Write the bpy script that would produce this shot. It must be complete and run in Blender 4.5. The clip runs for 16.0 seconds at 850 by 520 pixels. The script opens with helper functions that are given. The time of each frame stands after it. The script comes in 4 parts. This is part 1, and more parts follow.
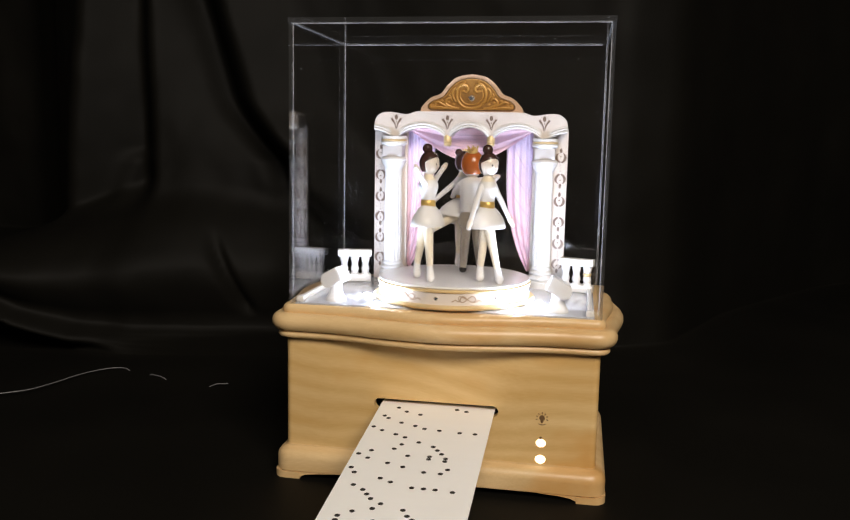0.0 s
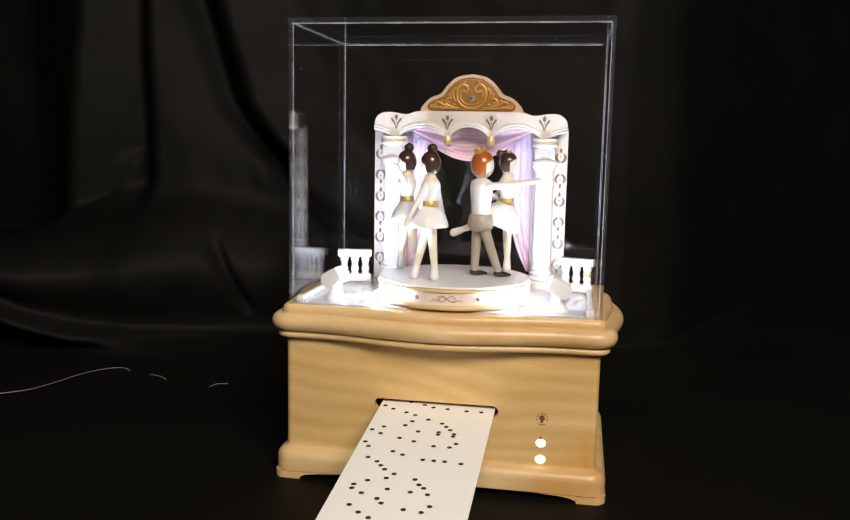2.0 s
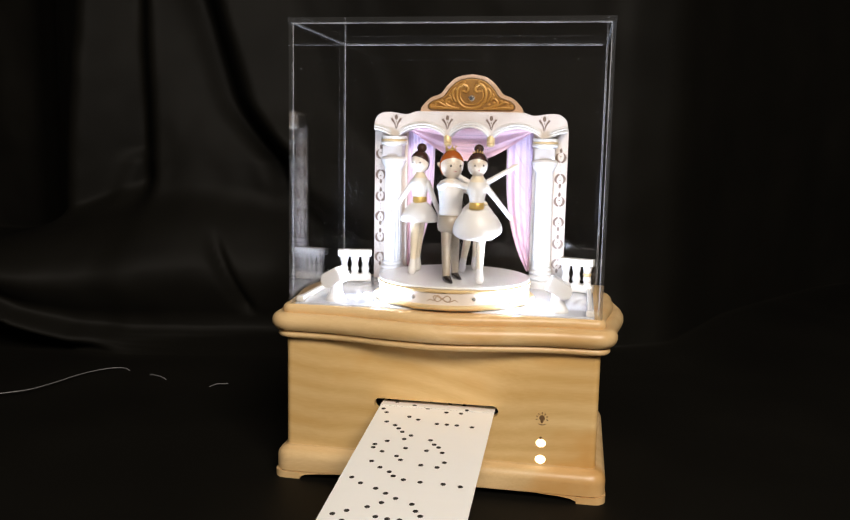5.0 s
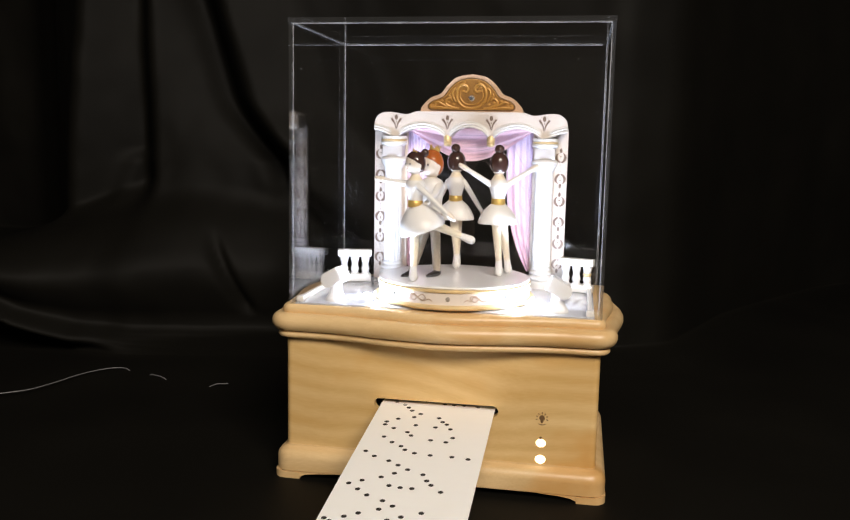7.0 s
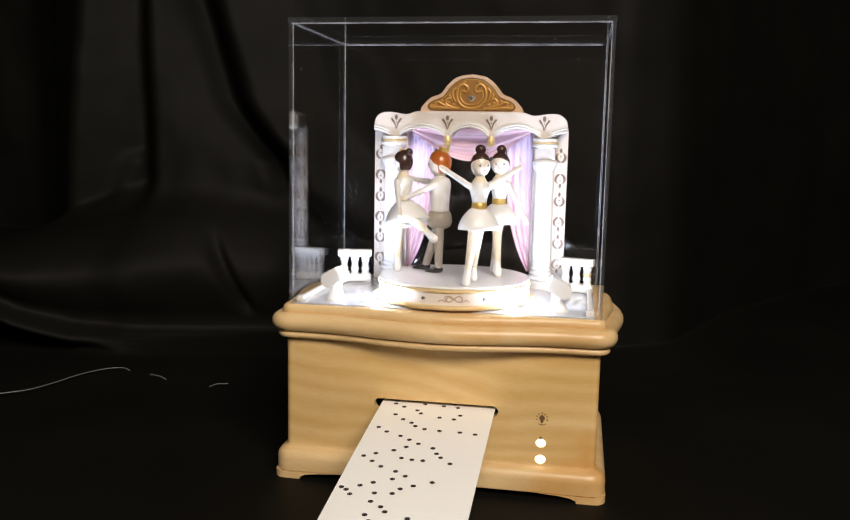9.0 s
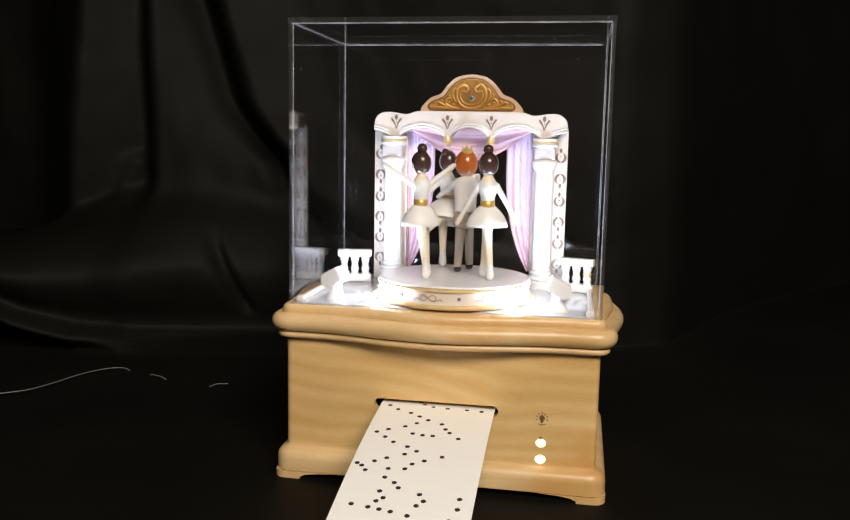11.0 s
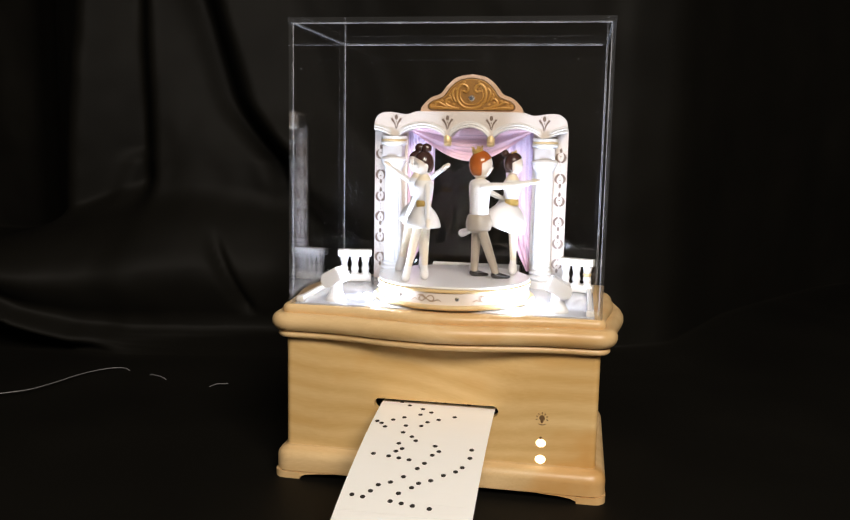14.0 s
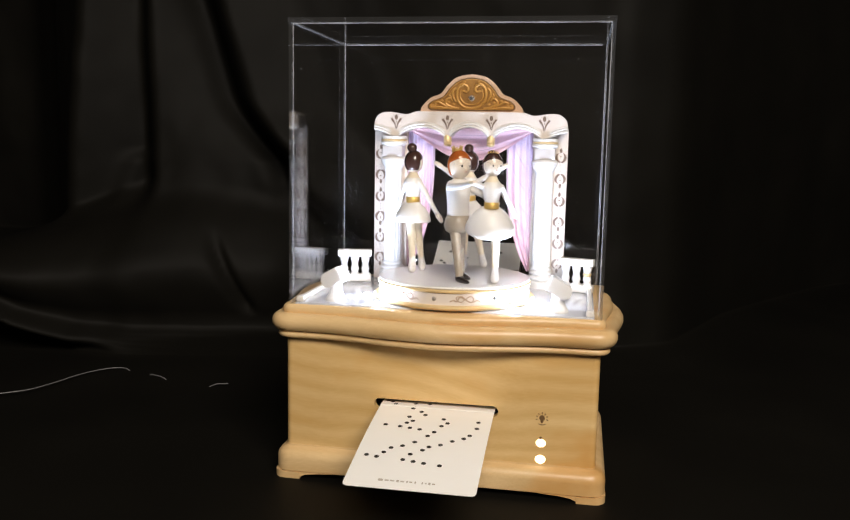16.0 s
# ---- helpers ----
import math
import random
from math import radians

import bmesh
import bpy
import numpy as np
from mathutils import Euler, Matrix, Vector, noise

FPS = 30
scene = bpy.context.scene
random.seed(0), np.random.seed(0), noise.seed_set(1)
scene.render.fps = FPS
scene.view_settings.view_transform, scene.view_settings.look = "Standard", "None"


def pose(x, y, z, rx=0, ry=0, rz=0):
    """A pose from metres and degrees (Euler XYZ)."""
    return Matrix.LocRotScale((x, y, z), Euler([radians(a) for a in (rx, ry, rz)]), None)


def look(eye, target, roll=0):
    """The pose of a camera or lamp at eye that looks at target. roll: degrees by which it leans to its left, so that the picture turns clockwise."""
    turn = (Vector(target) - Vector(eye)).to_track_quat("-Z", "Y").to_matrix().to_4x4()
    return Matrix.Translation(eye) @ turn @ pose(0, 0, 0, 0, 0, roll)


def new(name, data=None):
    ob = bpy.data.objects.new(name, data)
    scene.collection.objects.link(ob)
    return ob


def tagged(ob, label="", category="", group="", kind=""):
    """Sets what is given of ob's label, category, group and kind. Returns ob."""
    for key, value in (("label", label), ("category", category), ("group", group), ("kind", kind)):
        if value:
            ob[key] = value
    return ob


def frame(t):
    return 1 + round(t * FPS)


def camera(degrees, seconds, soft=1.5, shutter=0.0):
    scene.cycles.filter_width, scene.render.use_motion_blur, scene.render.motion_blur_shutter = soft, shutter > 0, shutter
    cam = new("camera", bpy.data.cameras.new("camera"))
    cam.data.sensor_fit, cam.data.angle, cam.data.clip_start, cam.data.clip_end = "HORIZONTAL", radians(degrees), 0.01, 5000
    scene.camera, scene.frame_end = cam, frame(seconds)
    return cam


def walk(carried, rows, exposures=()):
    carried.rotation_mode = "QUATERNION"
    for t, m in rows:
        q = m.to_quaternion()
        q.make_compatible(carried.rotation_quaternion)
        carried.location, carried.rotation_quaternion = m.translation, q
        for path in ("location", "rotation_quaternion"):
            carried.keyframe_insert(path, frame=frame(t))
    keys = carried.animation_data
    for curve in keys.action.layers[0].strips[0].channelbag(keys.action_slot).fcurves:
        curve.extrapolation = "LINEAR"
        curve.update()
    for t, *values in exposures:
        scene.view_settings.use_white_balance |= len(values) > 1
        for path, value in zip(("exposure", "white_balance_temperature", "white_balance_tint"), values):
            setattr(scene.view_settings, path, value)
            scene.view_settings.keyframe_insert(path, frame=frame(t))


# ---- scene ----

# A paper-strip music box with a small turning stage. Metres; the table top is z = 0, the stage floor z = F.
F = 0.1135
CX = 0.0015            # middle of the stage, seen from the middle of the case
CY = 0.048             # middle of the turning platform
PT = F + 0.0145        # top of the platform

cam = camera(52.68, 16.0, soft=1.3)
EYE = pose(0.08075, -0.50686, 0.21561, 82.08, -1.09, 10.28)
walk(cam, [(0, EYE), (16, EYE)], [(0, -0.2), (0.5, -0.11), (1.5, 0.0), (16, 0.0)])

# ---- light: a dim room, one large warm room lamp behind the camera, four cool lights in the stage floor
world = bpy.data.worlds.new("world")
scene.world = world
world.use_nodes = True
world.node_tree.nodes["Background"].inputs[0].default_value = (0.55, 0.6, 0.7, 1)
world.node_tree.nodes["Background"].inputs[1].default_value = 0.004


def lamp(name, kind, energy, colour, m, size=0.1, size_y=None):
    data = bpy.data.lights.new(name, kind)
    data.energy, data.color = energy, colour
    if kind == "AREA":
        data.shape, data.size, data.size_y = "RECTANGLE", size, size_y or size
    else:
        data.shadow_soft_size = size
    ob = new(name, data)
    ob.matrix_world = m
    return ob


lamp("room_lamp", "AREA", 29.0, (1.0, 0.89, 0.77), look((0.52, -1.18, 1.05), (0, 0, 0.1)), 0.9, 0.5)
SPOTS = ((CX - 0.0435, 0.0085, 0.13), (CX + 0.0445, 0.0105, 0.13), (CX - 0.0560, 0.0370, 0.20), (CX + 0.0560, 0.0370, 0.20))
for sx, sy, watts in SPOTS:
    lamp("stage_light", "AREA", watts, (0.63, 0.75, 1.0), pose(sx, sy, F + 0.0016, 180), 0.005)
    lamp("stage_light_spill", "POINT", 0.055 * watts, (0.63, 0.75, 1.0), pose(sx, sy, F + 0.0050), 0.0020)


# ---- materials
def nodes_of(name):
    m = bpy.data.materials.new(name)
    m.use_nodes = True
    t = m.node_tree
    return m, t, t.nodes["Principled BSDF"]


def link(t, a, b):
    t.links.new(a, b)


def surface(name, colour, rough=0.5, metal=0.0, vary=0.12, scale=60.0, bump=0.0, bump_scale=400.0, coat=0.0, sheen=0.0, stretch=(1, 1, 1)):
    """A plain surface with two scales of uneven colour, uneven gloss and fine relief."""
    m, t, p = nodes_of(name)
    co = t.nodes.new("ShaderNodeTexCoord")
    mp = t.nodes.new("ShaderNodeMapping")
    mp.inputs["Scale"].default_value = stretch
    link(t, co.outputs["Object"], mp.inputs[0])
    n1 = t.nodes.new("ShaderNodeTexNoise")
    n1.inputs["Scale"].default_value, n1.inputs["Detail"].default_value = scale, 5
    n2 = t.nodes.new("ShaderNodeTexNoise")
    n2.inputs["Scale"].default_value, n2.inputs["Detail"].default_value = bump_scale, 3
    link(t, mp.outputs[0], n1.inputs[0])
    link(t, mp.outputs[0], n2.inputs[0])
    mix = t.nodes.new("ShaderNodeMix")
    mix.data_type = "RGBA"
    mix.inputs[6].default_value = (*[c * (1 - vary) for c in colour], 1)
    mix.inputs[7].default_value = (*[min(1, c * (1 + vary * 0.6)) for c in colour], 1)
    link(t, n1.outputs[0], mix.inputs[0])
    link(t, mix.outputs[2], p.inputs["Base Color"])
    mr = t.nodes.new("ShaderNodeMapRange")
    mr.inputs[3].default_value, mr.inputs[4].default_value = max(0.02, rough - 0.08), min(1, rough + 0.08)
    link(t, n2.outputs[0], mr.inputs[0])
    link(t, mr.outputs[0], p.inputs["Roughness"])
    p.inputs["Metallic"].default_value = metal
    p.inputs["Coat Weight"].default_value = coat
    p.inputs["Coat Roughness"].default_value = 0.15
    p.inputs["Sheen Weight"].default_value = sheen
    if bump:
        b = t.nodes.new("ShaderNodeBump")
        b.inputs["Strength"].default_value, b.inputs["Distance"].default_value = bump, 0.0004
        link(t, n2.outputs[0], b.inputs["Height"])
        link(t, b.outputs[0], p.inputs["Normal"])
    return m


def wood(name, light, dark, scale=(9, 60, 60), ring=26.0, rough=0.42, fine=0.22, bend=0.32, twist=9.0, spread=(0.32, 0.62)):
    """Pale maple: long soft figure, fine pores along the grain, satin lacquer."""
    m, t, p = nodes_of(name)
    co = t.nodes.new("ShaderNodeTexCoord")
    warp = t.nodes.new("ShaderNodeTexNoise")
    warp.inputs["Scale"].default_value, warp.inputs["Detail"].default_value = 7.0, 2
    link(t, co.outputs["Object"], warp.inputs[0])
    add = t.nodes.new("ShaderNodeVectorMath")
    add.operation = "MULTIPLY_ADD"
    add.inputs[1].default_value = (0.05, 0.05, 0.05)
    link(t, warp.outputs[1], add.inputs[0])
    link(t, co.outputs["Object"], add.inputs[2])
    mp = t.nodes.new("ShaderNodeMapping")
    mp.inputs["Scale"].default_value = scale
    mp.inputs["Rotation"].default_value = (0, bend, 0)
    link(t, add.outputs[0], mp.inputs[0])
    figure = t.nodes.new("ShaderNodeTexNoise")
    figure.inputs["Scale"].default_value, figure.inputs["Detail"].default_value = 1.0, 6
    link(t, mp.outputs[0], figure.inputs[0])
    wave = t.nodes.new("ShaderNodeTexWave")
    wave.bands_direction = "Z"
    wave.inputs["Scale"].default_value, wave.inputs["Distortion"].default_value = ring / 60, twist
    wave.inputs["Detail"].default_value = 3
    link(t, mp.outputs[0], wave.inputs[0])
    pores = t.nodes.new("ShaderNodeTexNoise")
    pores.inputs["Scale"].default_value, pores.inputs["Detail"].default_value = 22.0, 2
    link(t, mp.outputs[0], pores.inputs[0])
    m1 = t.nodes.new("ShaderNodeMix")
    m1.inputs[0].default_value = 0.2
    link(t, figure.outputs[0], m1.inputs[2])
    link(t, wave.outputs[1], m1.inputs[3])
    m2 = t.nodes.new("ShaderNodeMix")
    m2.inputs[0].default_value = fine
    link(t, m1.outputs[0], m2.inputs[2])
    link(t, pores.outputs[0], m2.inputs[3])
    ramp = t.nodes.new("ShaderNodeValToRGB")
    ramp.color_ramp.elements[0].position, ramp.color_ramp.elements[0].color = spread[0], (*dark, 1)
    ramp.color_ramp.elements[1].position, ramp.color_ramp.elements[1].color = spread[1], (*light, 1)
    link(t, m2.outputs[0], ramp.inputs[0])
    # broad reddish clouds in the figure
    cloud, hue = t.nodes.new("ShaderNodeTexNoise"), t.nodes.new("ShaderNodeMix")
    cloud.inputs["Scale"].default_value, cloud.inputs["Detail"].default_value = 19.0, 3
    link(t, add.outputs[0], cloud.inputs[0])
    amount = t.nodes.new("ShaderNodeMapRange")
    amount.inputs[1].default_value, amount.inputs[2].default_value, amount.inputs[4].default_value = 0.52, 0.72, 0.75
    link(t, cloud.outputs[0], amount.inputs[0])
    hue.data_type = "RGBA"
    hue.inputs[7].default_value = (dark[0] * 0.98, dark[1] * 0.80, dark[2] * 0.55, 1)
    link(t, amount.outputs[0], hue.inputs[0])
    link(t, ramp.outputs[0], hue.inputs[6])
    link(t, hue.outputs[2], p.inputs["Base Color"])
    p.inputs["Roughness"].default_value = rough
    p.inputs["Coat Weight"].default_value = 0.15
    p.inputs["Coat Roughness"].default_value = 0.25
    b = t.nodes.new("ShaderNodeBump")
    b.inputs["Strength"].default_value, b.inputs["Distance"].default_value = 0.12, 0.0003
    link(t, pores.outputs[0], b.inputs["Height"])
    link(t, b.outputs[0], p.inputs["Normal"])
    return m


def acrylic(name, frost=0.0):
    """Clear acrylic sheet that reflects more at grazing sight; frost: how white its sawn edges are."""
    m, t, p = nodes_of(name)
    clear, gloss, mix = t.nodes.new("ShaderNodeBsdfTransparent"), t.nodes.new("ShaderNodeBsdfGlossy"), t.nodes.new("ShaderNodeMixShader")
    clear.inputs[0].default_value = (0.99, 0.99, 0.99, 1)
    gloss.inputs["Roughness"].default_value = 0.015
    facing = t.nodes.new("ShaderNodeLayerWeight")
    facing.inputs[0].default_value = 0.5
    power, scaled = t.nodes.new("ShaderNodeMath"), t.nodes.new("ShaderNodeMath")
    power.operation, scaled.operation = "POWER", "MULTIPLY_ADD"
    power.inputs[1].default_value, scaled.inputs[1].default_value, scaled.inputs[2].default_value = 5.0, 0.96, 0.04
    link(t, facing.outputs["Facing"], power.inputs[0])
    link(t, power.outputs[0], scaled.inputs[0])
    link(t, scaled.outputs[0], mix.inputs[0])
    link(t, clear.outputs[0], mix.inputs[1])
    link(t, gloss.outputs[0], mix.inputs[2])
    last = mix
    if frost:
        last = t.nodes.new("ShaderNodeMixShader")
        last.inputs[0].default_value = frost
        p.inputs["Base Color"].default_value = (0.85, 0.88, 0.92, 1)
        p.inputs["Roughness"].default_value = 0.4
        link(t, mix.outputs[0], last.inputs[1])
        link(t, p.outputs[0], last.inputs[2])
    link(t, last.outputs[0], t.nodes["Material Output"].inputs[0])
    return m


def glow(name, colour, strength):
    m, t, p = nodes_of(name)
    p.inputs["Base Color"].default_value = (*colour, 1)
    p.inputs["Emission Color"].default_value = (*colour, 1)
    p.inputs["Emission Strength"].default_value = strength
    return m


MAPLE = wood("maple", (0.745, 0.530, 0.250), (0.600, 0.375, 0.135), (5.0, 30, 44), 40.0, fine=0.20, bend=-0.50, twist=5.0, spread=(0.30, 0.68))
MAPLE_TRIM = wood("maple_trim", (0.745, 0.535, 0.28), (0.59, 0.39, 0.175), (8, 60, 60), 14.0, 0.38)
PEACH = wood("pale_wood", (0.70, 0.49, 0.345), (0.62, 0.42, 0.28), (20, 90, 90), 30.0, 0.5)
WHITE = surface("white_paint", (0.80, 0.78, 0.75), 0.35, vary=0.06, scale=90, bump=0.08, coat=0.2)
FLOOR_WHITE = surface("white_lacquer", (0.64, 0.65, 0.70), 0.16, vary=0.05, scale=40, bump=0.02, coat=0.5)
PRINT = surface("cream_board", (0.72, 0.64, 0.57), 0.55, vary=0.08, scale=50, bump=0.1)
GREY = surface("grey_stone_print", (0.60, 0.56, 0.54), 0.5, vary=0.3, scale=120, bump=0.1)
GOLD = surface("gold_paint", (0.80, 0.60, 0.31), 0.36, metal=0.3, vary=0.25, scale=150, bump=0.25)
CARVED = surface("gilded_carving", (0.33, 0.155, 0.028), 0.5, metal=0.15, vary=0.3, scale=170, bump=0.3)
CARVED_HI = surface("gilded_scroll", (0.56, 0.29, 0.065), 0.42, metal=0.2, vary=0.25, scale=200, bump=0.2)
SCROLL = surface("gilt_brown_print", (0.42, 0.30, 0.20), 0.45, metal=0.2, vary=0.3, scale=300)
BROWN = surface("brown_ornament_print", (0.22, 0.155, 0.115), 0.45, metal=0.2, vary=0.25, scale=300)
PINK = surface("pink_curtain", (0.95, 0.65, 0.75), 0.6, vary=0.14, scale=45, bump=0.15, stretch=(3, 1, 0.7))
# darker tone for the creases drawn on the curtains
FOLD = surface("drawn_crease_line", (0.60, 0.40, 0.53), 0.6, vary=0.2, scale=100)
CARD = surface("ivory_card", (0.935, 0.935, 0.915), 0.5, vary=0.025, scale=25, bump=0.05, bump_scale=900)
# near-black: colours in the shade of the strip's holes and the box slot
HOLE = surface("hole_and_slot_shade", (0.02, 0.018, 0.015), 0.9, vary=0.4, scale=500)
INK = surface("brown_ink", (0.16, 0.085, 0.03), 0.6, vary=0.3, scale=300)
PALE_INK = surface("pale_grey_ink", (0.50, 0.46, 0.40), 0.6, vary=0.2, scale=300)
GREY_INK = surface("grey_ink", (0.32, 0.28, 0.24), 0.6, vary=0.2, scale=300)
CLOTH = surface("black_cloth", (0.0063, 0.0058, 0.0046), 0.60, vary=0.45, scale=9, bump=0.4, bump_scale=1600)
CLOTH.node_tree.nodes["Principled BSDF"].inputs["Specular IOR Level"].default_value = 0.09
CABLE = surface("grey_cable", (0.17, 0.17, 0.175), 0.35, vary=0.1, scale=200)
SKIN = surface("pale_turned_wood", (0.86, 0.75, 0.56), 0.32, vary=0.08, scale=160, bump=0.04, coat=0.3)
FACE = surface("painted_face", (0.82, 0.72, 0.60), 0.3, vary=0.03, scale=160, coat=0.3)
HAIR = surface("dark_brown_hair", (0.055, 0.026, 0.02), 0.22, vary=0.25, scale=200, coat=0.5)
GINGER = surface("ginger_hair", (0.42, 0.105, 0.018), 0.22, vary=0.2, scale=200, coat=0.5)
TAUPE = surface("taupe_trousers", (0.37, 0.31, 0.235), 0.3, vary=0.1, scale=160, coat=0.3)
SHOE = surface("dark_shoe", (0.022, 0.017, 0.016), 0.25, vary=0.2, scale=160, coat=0.4)
DRESS = surface("white_dress_paint", (0.82, 0.79, 0.75), 0.38, vary=0.04, scale=160, bump=0.04, coat=0.15)
BLACK = surface("black_dot", (0.01, 0.008, 0.008), 0.3, vary=0.1, scale=100)
BELT = surface("gold_belt", (0.70, 0.46, 0.13), 0.34, metal=0.4, vary=0.15, scale=300)
LIP = surface("pink_lip", (0.55, 0.22, 0.18), 0.4, vary=0.1, scale=100)
DUST = surface("pale_dust", (0.34, 0.36, 0.40), 0.8, vary=0.3, scale=300)
GEM = surface("clear_gem", (0.75, 0.78, 0.85), 0.06, metal=0.85, vary=0.5, scale=500)
ACRYLIC, ACRYLIC_EDGE = acrylic("clear_acrylic"), acrylic("acrylic_edge", 0.02)
WELD = acrylic("clear_weld", 0.20)
LED = glow("stage_led", (0.70, 0.82, 1.0), 60.0)
BUTTON = glow("lit_button", (1.0, 0.80, 0.52), 2.6)


# ---- helpers for meshes
def thing(name, label, category, group="", kind="", at=(0, 0, 0)):
    ob = new(name)
    ob.empty_display_size = 0.01
    ob.location = at
    return tagged(ob, label, category, group, kind)


def mesh(name, bm, *materials, smooth=40):
    me = bpy.data.meshes.new(name)
    bmesh.ops.recalc_face_normals(bm, faces=bm.faces)
    bm.to_mesh(me)
    bm.free()
    for m in materials:
        me.materials.append(m)
    if smooth:
        me.shade_smooth()
        me.set_sharp_from_angle(angle=radians(smooth))
    return me


def part(name, bm, material, parent, label="", at=None, smooth=40):
    """One mesh object under a thing or a part; at: its place in the parent's space."""
    ob = new(name, mesh(name, bm, material, smooth=smooth))
    ob.parent = parent
    if at is not None:
        ob.matrix_basis = at
    return tagged(ob, label)


def box(bm, x0, x1, y0, y1, z0, z1, bevel=0.0, seg=2):
    vs = [bm.verts.new((x, y, z)) for x in (x0, x1) for y in (y0, y1) for z in (z0, z1)]
    fs = [bm.faces.new([vs[i] for i in q]) for q in ((0, 1, 3, 2), (4, 6, 7, 5), (0, 4, 5, 1), (2, 3, 7, 6), (0, 2, 6, 4), (1, 5, 7, 3))]
    if bevel:
        edges = list({e for f in fs for e in f.edges})
        bmesh.ops.bevel(bm, geom=edges, offset=bevel, segments=seg, profile=0.5, affect="EDGES")
    return bm


def lathe(bm, profile, n=32, m=None, mat=0, flute=0.0, flutes=0):
    """Turns (radius, z) pairs about z."""
    m = m or Matrix()
    rows = []
    for r, z in profile:
        row = []
        for k in range(n):
            a = 2 * math.pi * k / n
            rr = r * (1 - flute * (0.5 - 0.5 * math.cos(a * flutes))) if flutes and r > 0 else r
            row.append(bm.verts.new(m @ Vector((rr * math.cos(a), rr * math.sin(a), z))))
        rows.append(row)
    made = []
    for a, b in zip(rows, rows[1:]):
        for k in range(n):
            made.append(bm.faces.new((a[k], a[(k + 1) % n], b[(k + 1) % n], b[k])))
    made.append(bm.faces.new(rows[0][::-1]))
    made.append(bm.faces.new(rows[-1]))
    for f in made:
        f.material_index = mat
    return bm


def tube(bm, points, radii, n=12, mat=0):
    """A round bar along points, with a radius for each."""
    pts = [Vector(p) for p in points]
    if not hasattr(radii, "__len__"):
        radii = [radii] * len(pts)
    rows, side = [], None
    for i, p in enumerate(pts):
        d = (pts[min(i + 1, len(pts) - 1)] - pts[max(i - 1, 0)]).normalized()
        if side is None:
            side = d.orthogonal().normalized()
        side = (side - d * side.dot(d)).normalized()
        up = d.cross(side)
        rows.append([bm.verts.new(p + radii[i] * (math.cos(2 * math.pi * k / n) * side + math.sin(2 * math.pi * k / n) * up)) for k in range(n)])
    made = []
    for a, b in zip(rows, rows[1:]):
        for k in range(n):
            made.append(bm.faces.new((a[k], a[(k + 1) % n], b[(k + 1) % n], b[k])))
    made += [bm.faces.new(rows[0][::-1]), bm.faces.new(rows[-1])]
    for f in made:
        f.material_index = mat
    return bm


def limb(bm, a, b, ra, rb, mat=0, n=12, bulge=0.0):
    """A tapered round limb from a to b with rounded ends."""
    a, b = Vector(a), Vector(b)
    d = (b - a).normalized()
    pts, rad = [], []
    for k in (-0.95, -0.6, 0.0):
        pts.append(a + d * k * ra)
        rad.append(ra * math.sqrt(max(0.05, 1 - k * k)))
    for k in (0.25, 0.5, 0.75):
        pts.append(a.lerp(b, k))
        rad.append((ra + (rb - ra) * k) * (1 + bulge * math.sin(math.pi * k)))
    for k in (0.0, 0.6, 0.95):
        pts.append(b + d * k * rb)
        rad.append(rb * math.sqrt(max(0.05, 1 - k * k)))
    return tube(bm, pts, rad, n, mat)


def ball(bm, c, r, scale=(1, 1, 1), mat=0, u=20, v=14, turn=None):
    m = Matrix.Translation(c) @ (turn or Matrix()) @ Matrix.Diagonal((*scale, 1))
    old = set(bm.faces)
    bmesh.ops.create_uvsphere(bm, u_segments=u, v_segments=v, radius=r, matrix=m)
    made = [f for f in bm.faces if f not in old]
    for f in made:
        f.material_index = mat
    return made


def plate(bm, outline, y0, y1):
    """A flat shape of (x, z) points, from y0 (front) to y1 (back)."""
    front = [bm.verts.new((x, y0, z)) for x, z in outline]
    back = [bm.verts.new((x, y1, z)) for x, z in outline]
    bm.faces.new(front)
    bm.faces.new(back[::-1])
    n = len(outline)
    for k in range(n):
        bm.faces.new((front[k], front[(k + 1) % n], back[(k + 1) % n], back[k]))
    return bm


def curve(points, n=10):
    """Smooths a few (x, z) points into a longer open line."""
    out = []
    p = [Vector(q) for q in points]
    for i in range(len(p) - 1):
        a, b, c, d = p[max(i - 1, 0)], p[i], p[i + 1], p[min(i + 2, len(p) - 1)]
        for k in range(n):
            t = k / n
            out.append(0.5 * (2 * b + (c - a) * t + (2 * a - 5 * b + 4 * c - d) * t * t + (3 * b - a - 3 * c + d) * t ** 3))
    return out + [p[-1]]


def smoothstep(a, b, x):
    t = min(1, max(0, (x - a) / (b - a)))
    return t * t * (3 - 2 * t)


# ---- setting: black cloth on the table, sweeping up behind as a draped backdrop
def along(nodes, x):
    """The value at x on a broken line."""
    if x <= nodes[0][0]:
        return nodes[0][1]
    for (a, va), (b, vb) in zip(nodes, nodes[1:]):
        if x <= b:
            return va + (vb - va) * (x - a) / max(1e-6, b - a)
    return nodes[-1][1]


